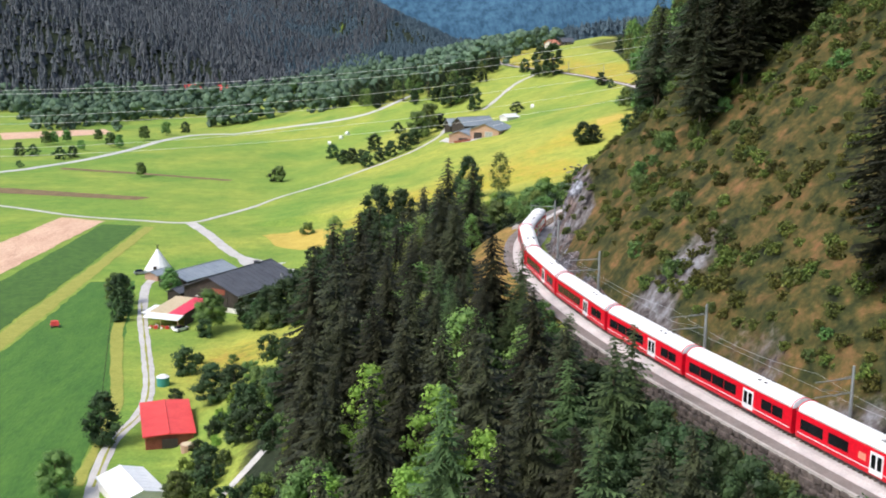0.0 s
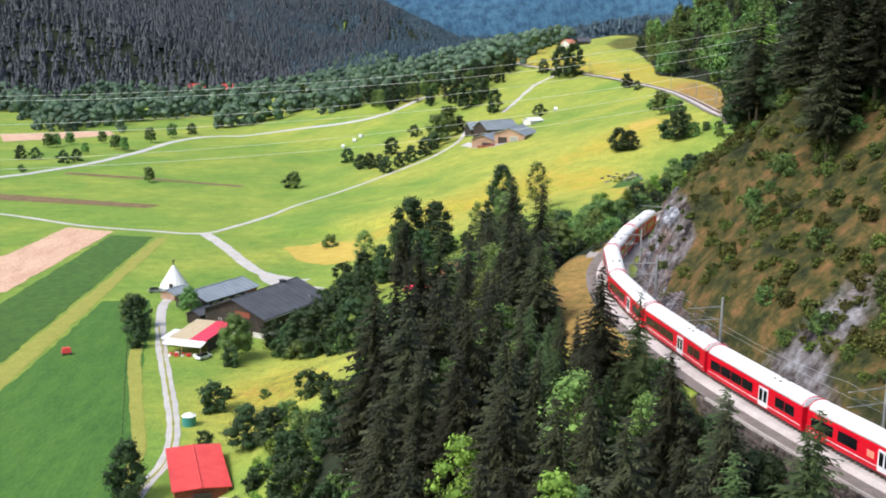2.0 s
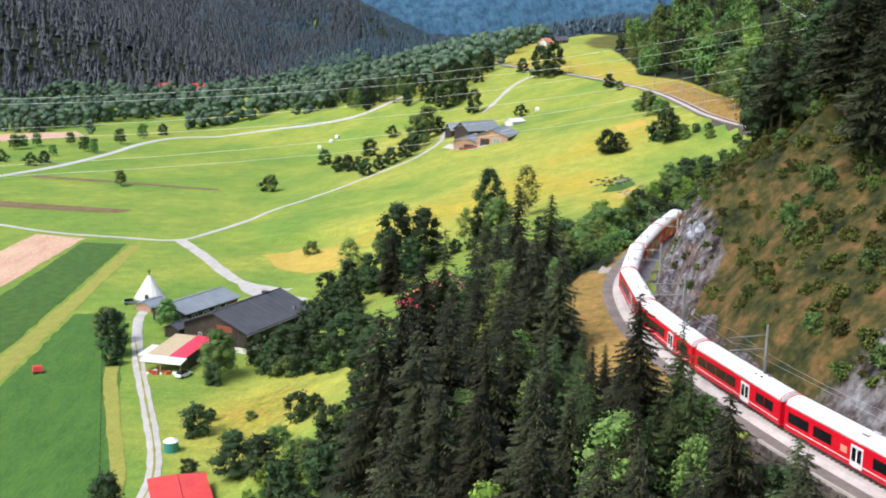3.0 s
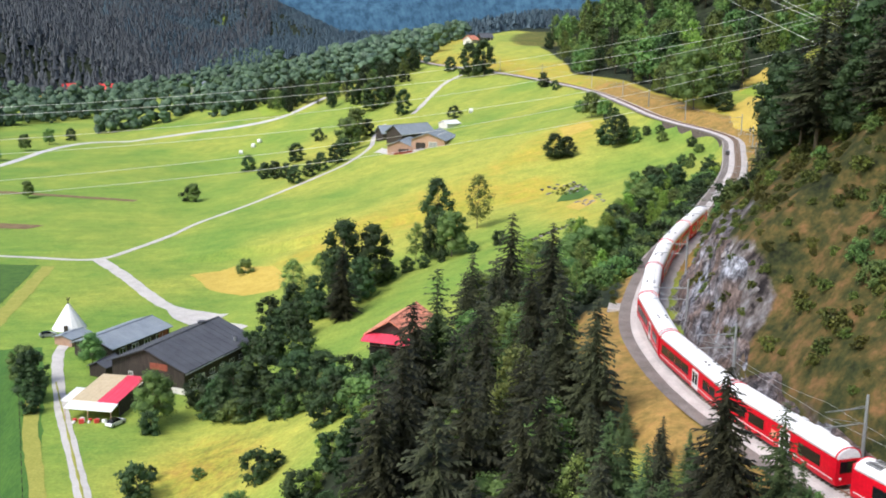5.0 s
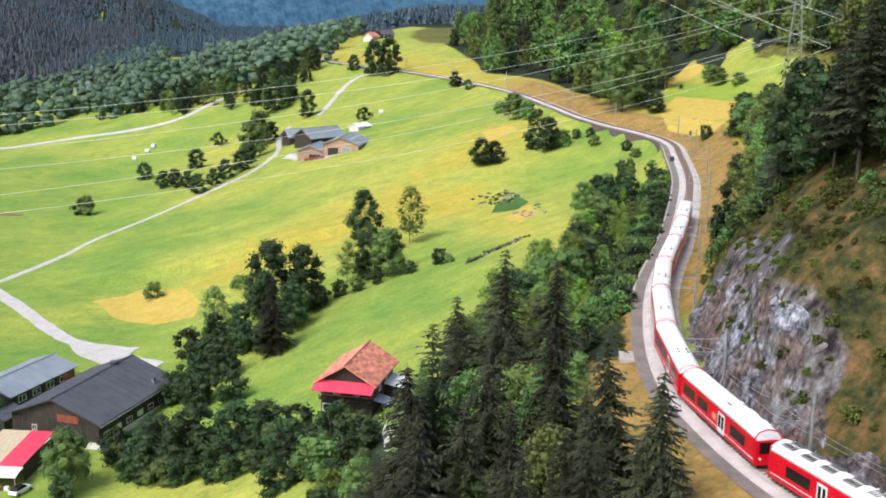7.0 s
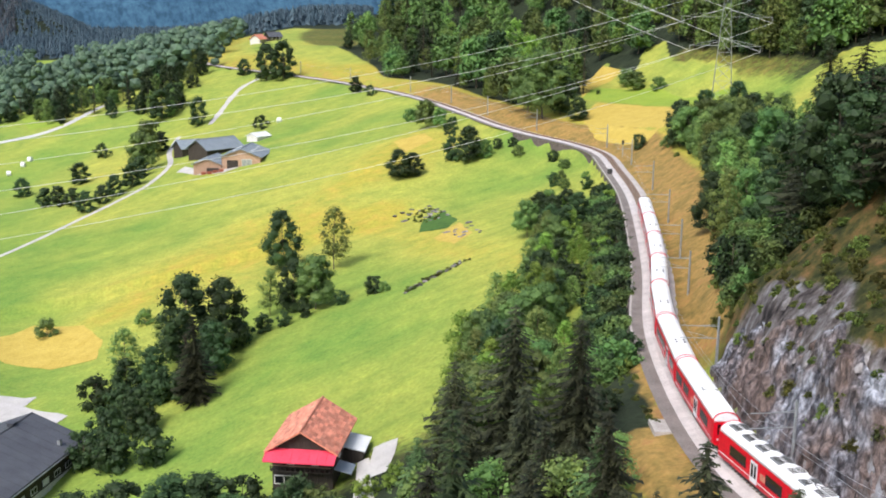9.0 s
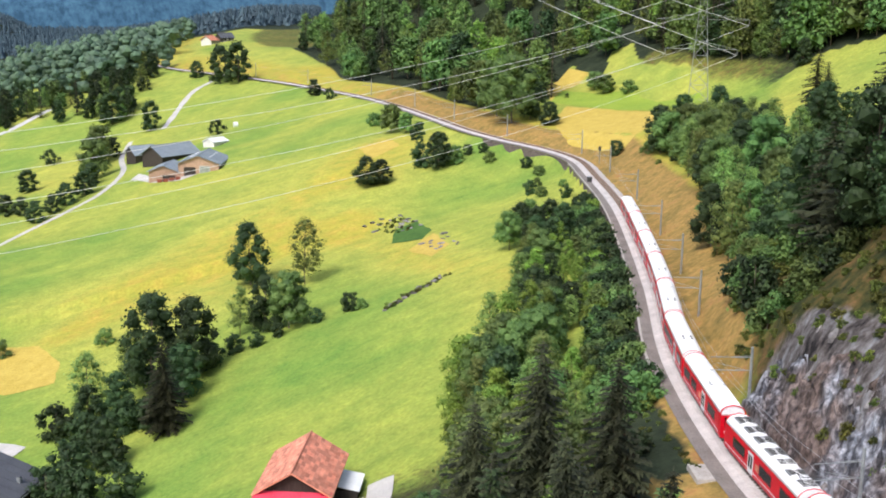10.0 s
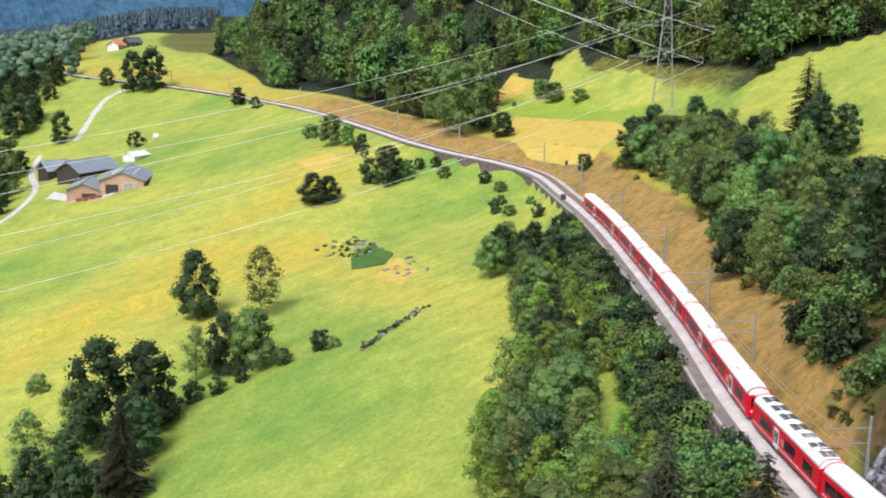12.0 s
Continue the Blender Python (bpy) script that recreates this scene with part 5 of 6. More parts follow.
def make_cliff():
    """Fractured rock face beside the track: a sheet of slanting facets over the slope."""
    ys = np.arange(146, 230, 0.4)
    n, verts = 34, []
    for yt in ys:
        s_at = float(np.interp(yt, LINE[:400, 1], ARC[:400]))
        out = float(np.interp(yt, [146, 160, 178, 188, 203, 214, 224, 230], [5.0, 5.8, 6.6, 9.4, 10.0, 9.0, 6.6, 4.6])) + 2.2 * noise.noise(Vector((yt * 0.22, 3.0, 0))) * min(1.0, (yt - 146) / 40)
        for k in range(n):
            v = k / (n - 1)
            r = 3.7 + (out - 3.7) * v
            p = Vector(beside(s_at, -r))
            p.z = ground(p.x, p.y)
            q = Vector((p.x * 0.5 + p.z * 0.35, p.y * 0.5 - p.z * 0.3, p.z * 0.3))
            d1 = noise.voronoi(q * 0.55)[0]
            d2 = noise.voronoi(q * 1.5)[0]
            lift = 0.9 * noise.noise(q * 0.4) + 0.9 * min(0.7, d1[1] - d1[0]) + 0.7 * min(0.7, d2[1] - d2[0]) + 0.35 * noise.noise(q * 4)
            rim = min(1.0, 4 * v, 5 * (1 - v), (yt - 146) / 5, (230 - yt) / 5)
            inward = Vector(beside(s_at, -r + 1.0)) - Vector(beside(s_at, -r))
            inward.z = 0
            p += (inward.normalized() * 0.75 + Vector((0, 0, 0.65))) * (lift * rim * 0.8 + 0.1) - Vector((0, 0, 1.3 * (1 - rim) ** 2))
            verts.append(p)
    g = Geo()
    g.v = [tuple(v) for v in verts]
    g.f = [(j * n + k, j * n + k + 1, (j + 1) * n + k + 1, (j + 1) * n + k) for j in range(len(ys) - 1) for k in range(n - 1)]
    piece("cliff", g, M_CLIFF, "fractured blue-grey slate cliff beside the track", "cliff")


make_cliff()


def stone_mesh(seed):
    r, g = random.Random(seed), Geo()
    ring = lambda k, y: [(k * (0.5 + r.uniform(-0.09, 0.04)) * sx, y, k * (0.5 + r.uniform(-0.09, 0.04)) * sz) for sx, sz in ((-1, -1), (1, -1), (1, 1), (-1, 1))]
    g.loft([ring(1.0, -0.3), ring(1.0, 0.2), ring(0.72, 0.32 + r.uniform(-0.05, 0.05))])
    return g.mesh("stone", M_STONE)


STONES = [stone_mesh(k) for k in range(8)]
core = bpy.data.objects["wall_core"]
count = 0
extra = Grove()
for lo, hi in ((s_lo, s_hi) for s_lo, s_hi in ((88, 141), (240, 360))):
    a, b = float(np.interp(lo, LINE[:400, 1], ARC[:400])), float(np.interp(hi, LINE[:400, 1], ARC[:400]))
    for row in range(5):
        at = a + 0.4 * (row % 2)
        while at < b:
            w, h = rng.uniform(0.55, 1.1), 0.62
            up = -0.72 - row * 0.6
            p = beside(at + w / 2, 4.2 + 0.11 * row + rng.uniform(-0.06, 0.1), up + rng.uniform(-0.05, 0.05))
            _, head = on_track(at + w / 2)
            m = Matrix.Translation(p) @ Matrix.Rotation(head, 4, "Z") @ Matrix.Rotation(rng.uniform(-0.09, 0.09), 4, "Y") @ Matrix.Diagonal((w * 0.97, 0.8, h * rng.uniform(0.85, 1.05), 1))
            if count < 300 and hi > 200 or lo < 100 and count < 120:
                ob = new("stone", STONES[count % 8])
                ob.parent = core
                ob.matrix_basis = m
            else:
                extra.add([STONES[count % 8]], m)
            count += 1
            at += w
extra.make("rubble_courses", "further rough courses of the rubble retaining wall", "")
bpy.data.objects["rubble_courses"].parent = core


# ---- train ----
CAR, PITCH = 18.1, 18.7


def car_section(inset=0.0, top=3.86):
    """Half outline of the side and roof, as (across, up)."""
    return [(1.22, 0.42), (1.325, 0.75), (1.325, 2.72), (1.30, 2.95)], [(1.30, 2.95), (1.2, 3.28), (0.98, 3.55), (0.6, 3.74), (0.0, top)]


def make_car(kind, s_pose):
    car = thing("train_car", {"coach": "red articulated railway coach with white roof, rolling on the track",
                              "lead": "leading red railway coach with cab and white roof",
                              "tail": "red end coach with closed cab and roof equipment",
                              "motor": "red motor coach with grey equipment on its white roof"}[kind], "train car", s_pose, "railway train")
    half = CAR / 2
    side, roof = car_section()
    front = kind == "lead"
    ends = [(-half, 1.0), (half, 1.0)]
    if front:
        ends = [(-half, 1.0), (half - 1.6, 1.0), (half - 0.5, 0.96), (half, 0.86)]
    if kind == "tail":
        ends = [(-half, 0.94), (-half + 0.7, 1.0), (half, 1.0)]
    body, top = Geo(), Geo()
    rings = []
    for x, k in ends:
        ring = [(x, y * k, z) for y, z in side] + [(x, -y * k, z) for y, z in reversed(side)]
        rings.append(ring)
    body.loft(rings)
    rings = []
    for x, k in ends:
        lower = 0.0 if k == 1.0 else 0.25 * (1 - k) / 0.14
        rings.append([(x, y * k, z - lower) for y, z in roof] + [(x, -y * k, z - lower) for y, z in reversed(roof[:-1])])
    top.loft(rings, cap=False)
    top.face(*reversed(rings[0]))
    top.face(*rings[-1])
    part("body", body, M_RED, car, "glossy red side walls")
    part("roof", top, M_ROOF_WHITE, car, "white curved roof", True)
    for x in (-half + 0.12,) if front else (-half + 0.12, half - 0.12):
        rib = Geo()
        for (a, b), (c, d) in zip(roof[:-1], roof[1:]):
            for sg in (1, -1):
                rib.beam((x, a * sg, b + 0.01), (x, c * sg, d + 0.01), 0.14)
        part("roof_end", rib, M_RED, car, "red roof edge at the coach end")
    # windows and doors on both sides
    if kind == "motor":
        glass = [(-7.6, -5.2), (-3.2, -0.3), (3.4, 6.6)]
        doors = [(1.2, 2.5)]
    elif kind == "tail":
        glass = [(5.3, 8.4), (2.0, 4.6), (-6.9, -3.6)]
        doors = [(-2.3, -0.7)]
    else:
        glass = [(-0.2, 1.85), (1.95, 4.0), (4.1, 6.15), (6.25, 8.3), (-7.7, -6.1), (-6.0, -4.4)]
        doors = [(-3.1, -1.4)]
        if front:
            glass = [(-0.2, 1.85), (1.95, 4.0), (4.1, 5.9), (-7.7, -6.1), (-6.0, -4.4)]
    for sg in (1, -1):
        y = 1.325 * sg
        for a, b in glass:
            g = Geo()
            g.box(a, min(y, y + 0.018 * sg), 1.38, b, max(y, y + 0.018 * sg), 2.42)
            part("window", g, M_GLASS, car, "dark tinted window")
        for a, b in doors:
            g = Geo()
            g.box(a, min(y, y + 0.03 * sg), 0.62, b, max(y, y + 0.03 * sg), 2.66)
            door = part("door", g, M_DOOR, car, "pale grey passenger door")
            m = (a + b) / 2
            for p, q in ((a + 0.18, m - 0.1), (m + 0.1, b - 0.18)):
                g = Geo()
                g.box(p, min(y + 0.03 * sg, y + 0.045 * sg), 1.15, q, max(y + 0.03 * sg, y + 0.045 * sg), 2.4)
                part("door_pane", g, M_GLASS, door)
        g = Geo()
        g.box(-half + 0.3, min(y, y + 0.012 * sg), 0.92, half - (1.7 if front else 0.3), max(y, y + 0.012 * sg), 1.0)
        part("stripe", g, M_DOOR, car, "thin white stripe")
        if kind == "tail" or kind == "motor":
            g = Geo()
            g.box(-0.2, min(y, y + 0.014 * sg), 1.45, 0.7, max(y, y + 0.014 * sg), 2.1)
            part("emblem", g, M_TILE, car, "plain orange emblem")
    under = Geo()
    under.box(-half + 0.4, -1.05, 0.25, half - 0.4, 1.05, 0.5)
    for x in (-3.2, 0.2, 3.0):
        under.box(x, -1.1, 0.12, x + 2.0, 1.1, 0.3)
    part("underframe", under, M_UNDER, car, "dark grey equipment below the floor")
    for x in (-half + 3.0, half - 3.0):
        g = Geo()
        g.box(x - 1.3, -0.85, 0.3, x + 1.3, 0.85, 0.48)
        bogie = part("bogie", g, M_UNDER, car, "dark steel bogie")
        for dx in (-0.9, 0.9):
            for y in (-0.5, 0.5):
                g = Geo()
                g.beam((x + dx, y - 0.06, 0.5), (x + dx, y + 0.06, 0.5), 0.72, 16)
                part("wheel", g, M_RAIL, bogie)
    if kind != "lead":
        g = Geo()
        g.box(half - 0.05, -0.95, 0.6, half + 0.42, 0.95, 3.2)
        part("gangway", g, M_UNDER if kind in ("coach", "tail") else M_RED, car, "bellows between coaches")
    if kind in ("coach", "lead"):
        for x in (-4.0, -3.0):
            for y in (0.35, -0.6):
                eq = Geo()
                eq.box(x, y, 3.72, x + 0.35, y + 0.25, 3.84)
                part("roof_vent", eq, M_UNDER, car, "small dark roof vent")
        if front:
            eq = Geo()
            eq.box(half - 1.4, -0.55, 3.66, half - 0.9, 0.55, 3.84)
            part("roof_hatch", eq, M_UNDER, car, "dark hatch over the cab")
    else:
        lo, hi = (-8.0, -1.5) if kind == "tail" else (-8.4, 7.6)
        rng = random.Random(5 if kind == "tail" else 6)
        x = lo
        while x < hi:
            w = rng.uniform(0.9, 1.9)
            unit = Geo()
            unit.box(x, -0.78, 3.55, x + w, 0.78, 3.82)
            grid = part("roof_unit", unit, M_GREY if rng.random() < 0.5 else M_ROOF_WHITE, car, "flat equipment box on the roof")
            for k in range(int(w / 0.3)):
                slat = Geo()
                slat.box(x + k * 0.3 + 0.06, -0.7, 3.82, x + k * 0.3 + 0.16, 0.7, 3.88)
                part("slat", slat, M_UNDER if kind == "motor" else M_ROOF_WHITE, grid)
            x += w + rng.uniform(0.4, 1.4)
        if kind == "motor":
            pan = Geo()
            for y in (-0.6, 0.6):
                pan.beam((-8.2, y, 4.0), (-6.9, y, 4.35), 0.07)
                pan.beam((-6.9, y, 4.35), (-8.3, y, 4.62), 0.06)
            pan.beam((-8.3, -0.9, 4.62), (-8.3, 0.9, 4.62), 0.09)
            part("pantograph", pan, M_UNDER, car, "dark folding pantograph")
    if front or kind == "tail":
        x = half + 0.005 if front else -half - 0.005
        sg = 1 if front else -1
        g = Geo()
        g.box(min(x, x + 0.02 * sg), -0.85, 1.55, max(x, x + 0.02 * sg), 0.85, 2.62)
        part("windscreen", g, M_GLASS, car, "dark cab windscreen")
        for y in (-0.75, 0.75):
            g = Geo()
            g.beam((x, y, 1.05), (x + 0.05 * sg, y, 1.05), 0.24, 10)
            part("headlight", g, M_DOOR, car, "round headlight")
    return car


SPEED = 13.86


def front_at(t):
    """Arc length of the train's nose at t seconds."""
    return S_NOSE + SPEED * t


S_NOSE = float(ARC[np.argmin((LINE[:, 0] - 35.0) ** 2 + (LINE[:, 1] - 102.3) ** 2)]) + 6 * PITCH - 0.9
CARS = []
order = ["lead"] + ["coach"] * 5 + ["tail", "motor", "coach", "motor"]
for k, kind in enumerate(order):
    CARS.append((make_car(kind, None), (k + 0.5) * PITCH + (1.4 if k > 6 else 0.0)))


def car_pose(s):
    a, b = beside(s - 6, 0, 0.14), beside(s + 6, 0, 0.14)
    m = (a + b) / 2
    v = b - a
    return pose(*m, 0, -math.degrees(math.atan2(v[2], math.hypot(v[0], v[1]))), math.degrees(math.atan2(v[1], v[0])))


# ---- masts and wires ----
def make_mast(s, side=-1, height=7.8, off=4.4):
    p, a = on_track(s)
    m = Matrix.Translation(beside(s, side * off, -0.6)) @ Matrix.Rotation(a, 4, "Z")
    mast = thing("catenary_mast", "slim grey steel catenary mast beside the track", "mast", m, "catenary masts")
    g = Geo()
    g.beam((0, 0, -0.6), (0, 0, height), 0.4, 8, 0.28)
    part("pole", g, M_STEEL, mast)
    g = Geo()
    r = -side * off
    for z in (height - 1.2, height - 2.7):
        g.beam((0, 0, z), (0, r * 1.02, z), 0.11)
    g.beam((0, 0, height - 1.0), (0, r * 0.55, height - 1.2), 0.06)
    g.beam((0, r * 0.1, height - 2.7), (0, r * 0.85, height - 1.9), 0.06)
    part("bracket", g, M_STEEL, mast, "thin bracket arms holding the wire")
    g = Geo()
    for z in (height - 1.2, height - 2.7):
        g.beam((0, r * 0.28, z), (0, r * 0.4, z), 0.16, 8)
    part("insulator", g, M_GREY, mast)
    return beside(s, 0, 5.9)


def s_near(x, y):
    return float(ARC[np.argmin((LINE[:, 0] - x) ** 2 + (LINE[:, 1] - y) ** 2)])


MAST_S = [s_near(*q) for q in ((47, 75), (37, 100), (28, 124), (18.5, 152), (15, 177), (16.5, 199), (25, 227), (42, 261), (55, 284), (69, 312), (86, 348), (99, 383),
                               (106, 412), (101, 450), (101, 495), (102, 540), (100, 590), (88, 650), (74, 695))]
tops = [make_mast(s) for s in MAST_S]
for z in (-0.4, 1.0):
    line_pts = []
    for a, b in zip(tops[:-1], tops[1:]):
        line_pts += [Vector(a).lerp(Vector(b), k / 8) + Vector((0, 0, z - (0.9 if z > 0 else 0.0) * k / 2 * (1 - k / 8))) for k in range(8)]
    g = Geo()
    g.tube(line_pts, 0.035, 3)
    piece("contact_wire", g, M_STEEL, "thin overhead contact wire above the track", "wire", "")


def make_tower(x, y, height, turn, arms):
    """Lattice pylon. Returns the places where lines hang."""
    z = ground(x, y)
    m = Matrix.Translation((x, y, z)) @ Matrix.Rotation(turn, 4, "Z")
    tower = thing("power_pylon", "tall steel lattice pylon with crossarms among trees", "pylon", m)
    levels = np.linspace(0, 1, 10)

    def corner(u, i):
        w = 2.6 * (1 - u) + 0.55
        return Vector((w * (1 if i in (0, 3) else -1), w * (1 if i < 2 else -1), height * u - 0.5 * (u == 0)))
    for i in range(4):
        g = Geo()
        g.beam(corner(0, i), corner(1, i), 0.2, 4, 0.12)
        part("leg", g, M_STEEL, tower)
    g = Geo()
    for a, b in zip(levels[:-1], levels[1:]):
        for i in range(4):
            j = (i + 1) % 4
            g.beam(corner(a, i), corner(b, j), 0.08, 4)
            g.beam(corner(a, j), corner(b, i), 0.08, 4)
            g.beam(corner(b, i), corner(b, j), 0.08, 4)
    part("bracing", g, M_STEEL, tower)
    ends = []
    for zz, ln in arms:
        u = zz / height
        for sg in (1, -1):
            g = Geo()
            tip = Vector((ln * sg, 0, zz))
            for i in (0, 3) if sg > 0 else (1, 2):
                g.beam(corner(u, i), tip, 0.12, 4)
                g.beam(corner(u + 1.8 / height, i), tip, 0.09, 4)
            for k in range(1, 5):
                q = k / 5
                g.beam(corner(u, 0 if sg > 0 else 1).lerp(tip, q), corner(u + 1.8 / height, 3 if sg > 0 else 2).lerp(tip, q), 0.06, 4)
            drop = Geo()
            for k in range(5):
                drop.beam(tip + Vector((0, 0, -0.3 * k)), tip + Vector((0, 0, -0.3 * k - 0.2)), 0.26, 8)
            part("insulator", drop, M_GREY, tower)
            ends.append(m @ (tip + Vector((0, 0, -1.6))))
            part("crossarm", g, M_STEEL, tower)
    return ends


def wire(name, a, b, sag, width=0.05):
    g = Geo()
    g.tube([Vector(a).lerp(Vector(b), k / 24) - Vector((0, 0, sag * k / 6 * (1 - k / 24))) for k in range(25)], width)
    piece(name, g, M_WIRE, "thin pale power line across the valley", "power line", "")


# ---- buildings ----
def house(name, label, category, cx, cy, turn, length, width, eave, ridge, wall_mat, roof_mat, over=0.8, base=None, sheets=0, wall_label="", roof_label="", plinth=None):
    """A gabled building: long axis along local x. Returns the Empty; local z 0 is the ground at its lowest corner."""
    c, s = math.cos(turn), math.sin(turn)
    low = min(ground(cx + c * u * length / 2 - s * v * width / 2, cy + s * u * length / 2 + c * v * width / 2) for u in (-1, 1) for v in (-1, 1)) if base is None else base
    ob = thing(name, label, category, Matrix.Translation((cx, cy, low)) @ Matrix.Rotation(turn, 4, "Z"))
    L, W = length / 2, width / 2
    g = Geo()
    for sg in (1, -1):
        g.box(-L, min(W * sg, (W - 0.25) * sg), -3.0, L, max(W * sg, (W - 0.25) * sg), eave)
    part("wall", g, wall_mat, ob, wall_label)
    for sg in (1, -1):
        g = Geo()
        ring = [(W - 0.25, -3.0), (W - 0.25, eave), (0, ridge - 0.1), (-W + 0.25, eave), (-W + 0.25, -3.0)]
        g.loft([[(L * sg, y, z) for y, z in ring], [((L - 0.25) * sg, y, z) for y, z in ring]])
        part("gable_wall", g, wall_mat, ob)
    slope = (ridge - eave) / W
    for sg in (1, -1):
        g = Geo()
        e = W + over
        a, b = (0.0, ridge + 0.16), (e * sg, ridge + 0.16 - slope * e)
        th = 0.2
        g.loft([[(x, a[0], a[1]), (x, b[0], b[1]), (x, b[0], b[1] - th), (x, a[0], a[1] - th)] for x in (-L - over, L + over)])
        roof = part("roof", g, roof_mat, ob, roof_label)
        if sheets:
            n = int((length + 2 * over) / sheets)
            for k in range(n + 1):
                q = Geo()
                x = -L - over + k * (length + 2 * over) / n
                q.beam((x, a[0], a[1] + 0.03), (x, b[0], b[1] + 0.03), 0.1)
                part("seam", q, roof_mat, roof)
    g = Geo()
    g.beam((-L - over, 0, ridge + 0.2), (L + over, 0, ridge + 0.2), 0.3, 6)
    part("ridge_cap", g, roof_mat, ob)
    if plinth:
        g = Geo()
        for sg in (1, -1):
            g.box(-L - 0.05, min(W * sg, (W + 0.06) * sg), -1.0, L + 0.05, max(W * sg, (W + 0.06) * sg), plinth)
            g.box(min(L * sg, (L + 0.06) * sg), -W - 0.05, -1.0, max(L * sg, (L + 0.06) * sg), W + 0.05, plinth)
        part("plinth", g, M_PLASTER, ob, "white plastered base")
    return ob


def opening(parent, x, y, z, w, h, axis, mat, name="window", frame_mat=None, label=""):
    """A pane with a frame on a wall; axis 'x': the wall faces along x."""
    g = Geo()
    box = lambda q, a, b, lo, hi, t0, t1: q.box(t0, a, lo, t1, b, hi) if axis == "x" else q.box(a, t0, lo, b, t1, hi)
    at, mid = (x, y) if axis == "x" else (y, x)
    sg = 1 if at > 0 else -1
    t = sorted((at, at + 0.05 * sg))
    box(g, mid - w / 2, mid + w / 2, z, z + h, *t)
    ob = part(name, g, mat, parent, label)
    if frame_mat:
        f = Geo()
        t = sorted((at, at + 0.1 * sg))
        for a, b, lo, hi in ((mid - w / 2 - 0.12, mid - w / 2, z - 0.12, z + h + 0.12), (mid + w / 2, mid + w / 2 + 0.12, z - 0.12, z + h + 0.12),
                             (mid - w / 2, mid + w / 2, z - 0.12, z), (mid - w / 2, mid + w / 2, z + h, z + h + 0.12), (mid - 0.04, mid + 0.04, z, z + h)):
            box(f, a, b, lo, hi, *t)
        part("frame", f, frame_mat, ob)
    return ob


barn = house("barn", "large dark timber barn with a grey ridged roof", "barn", -57.6, 312.0, math.atan2(24, 13), 27, 19, 5.6, 9.3, M_WOOD_DARK, M_SLATE, 1.0, sheets=2.2, plinth=1.4)
shed = house("cow_shed", "long low barn with blue-grey sheet roof", "barn", -74.5, 331.5, math.atan2(17.5, 10.5), 21, 11.5, 3.4, 5.2, M_WOOD_DARK, M_SLATE_BLUE, 0.7, sheets=1.8)
chalet = house("chalet", "dark wooden chalet with orange tiled roof in the meadow", "house", -10.9, 264.5, math.atan2(12, 5.7), 12.6, 8.6, 5.6, 8.2, M_WOOD_DARK, M_TILE, 0.9, base=-3.1)
red_barn = house("red_roofed_shed", "shed with plain red sheet roof by the lane", "shed", -54, 209, math.atan2(-20, 6), 19, 9.0, 2.7, 2.95, M_WOOD_RED, M_SHEET_RED, 0.5)
# ---- pylon lines ----
ends = make_tower(145, 404.5, 38.0, math.atan2(-9.7, 14.2), [(18.8, 10.2), (27.2, 13.0), (34.5, 9.0)])
for e in ends:
    wire("power_line", e, (e.x - 516, e.y - 229, e.z - 1.5), 27.3, 0.075)
    wire("power_line", e, (e.x - 40, e.y + 420, 190 + (e.z - 51)), 14, 0.1)

# ---- building details ----
def chimney(parent, x, y, z, h, mat, w=0.7, name="chimney", label=""):
    g = Geo()
    g.box(x - w / 2, y - w / 2, z, x + w / 2, y + w / 2, z + h)
    ob = part(name, g, mat, parent, label)
    g = Geo()
    g.box(x - w * 0.65, y - w * 0.65, z + h, x + w * 0.65, y + w * 0.65, z + h + 0.12)
    part("cap", g, M_SLATE, ob)


def slab_roof(parent, name, quad, thick, mat, label="", ribs=0):
    """A flat roof panel over four corners, with thickness."""
    g = Geo()
    a = [Vector(q) for q in quad]
    g.loft([a, [q - Vector((0, 0, thick)) for q in a]])
    ob = part(name, g, mat, parent, label)
    for k in range(ribs + 1 if ribs else 0):
        u, q = k / ribs, Geo()
        q.beam(a[0].lerp(a[1], u) + Vector((0, 0, 0.03)), a[3].lerp(a[2], u) + Vector((0, 0, 0.03)), 0.09)
        part("seam", q, mat, ob)
    return ob


def planks(parent, face_x, y0, y1, z0, z1, mat, step=0.5):
    """Upright boards on a wall that faces along -x."""
    k = 0
    y = y0
    while y < y1 - 0.05:
        g = Geo()
        w = min(step - 0.04, y1 - y)
        g.box(face_x - 0.05 - 0.02 * (k % 2), y, z0, face_x + 0.01, y + w, z1)
        part("plank", g, mat, parent)
        y += step
        k += 1


# big barn: gable towards the lane
planks(barn, -13.5, -9.2, 9.2, 1.5, 5.3, M_WOOD_DARK, 0.62)
# A flat dark panel stands for the shade inside the open doorway.
opening(barn, -13.58, -3.4, 0.3, 5.2, 4.3, "x", M_WOOD_DARK, "barn_door", None, "dark panel for the shade in the open barn doorway")
opening(barn, -13.6, -3.0, 4.8, 4.6, 1.5, "x", M_WOOD_RED, "gable_panel", None, "reddish boards above the doorway")
opening(barn, -13.58, 4.5, 2.6, 0.9, 0.9, "x", M_GLASS, "window", M_PLASTER)
for x in (-11, -7, -3, 1, 5, 9):
    opening(barn, x, -9.56, 2.0, 1.8, 0.9, "y", M_PLASTER if x in (-7, 1) else M_GLASS, "window", M_PLASTER)
g = Geo()
g.beam((-14.5, -10.6, 5.0), (14.5, -10.6, 5.0), 0.26, 6)
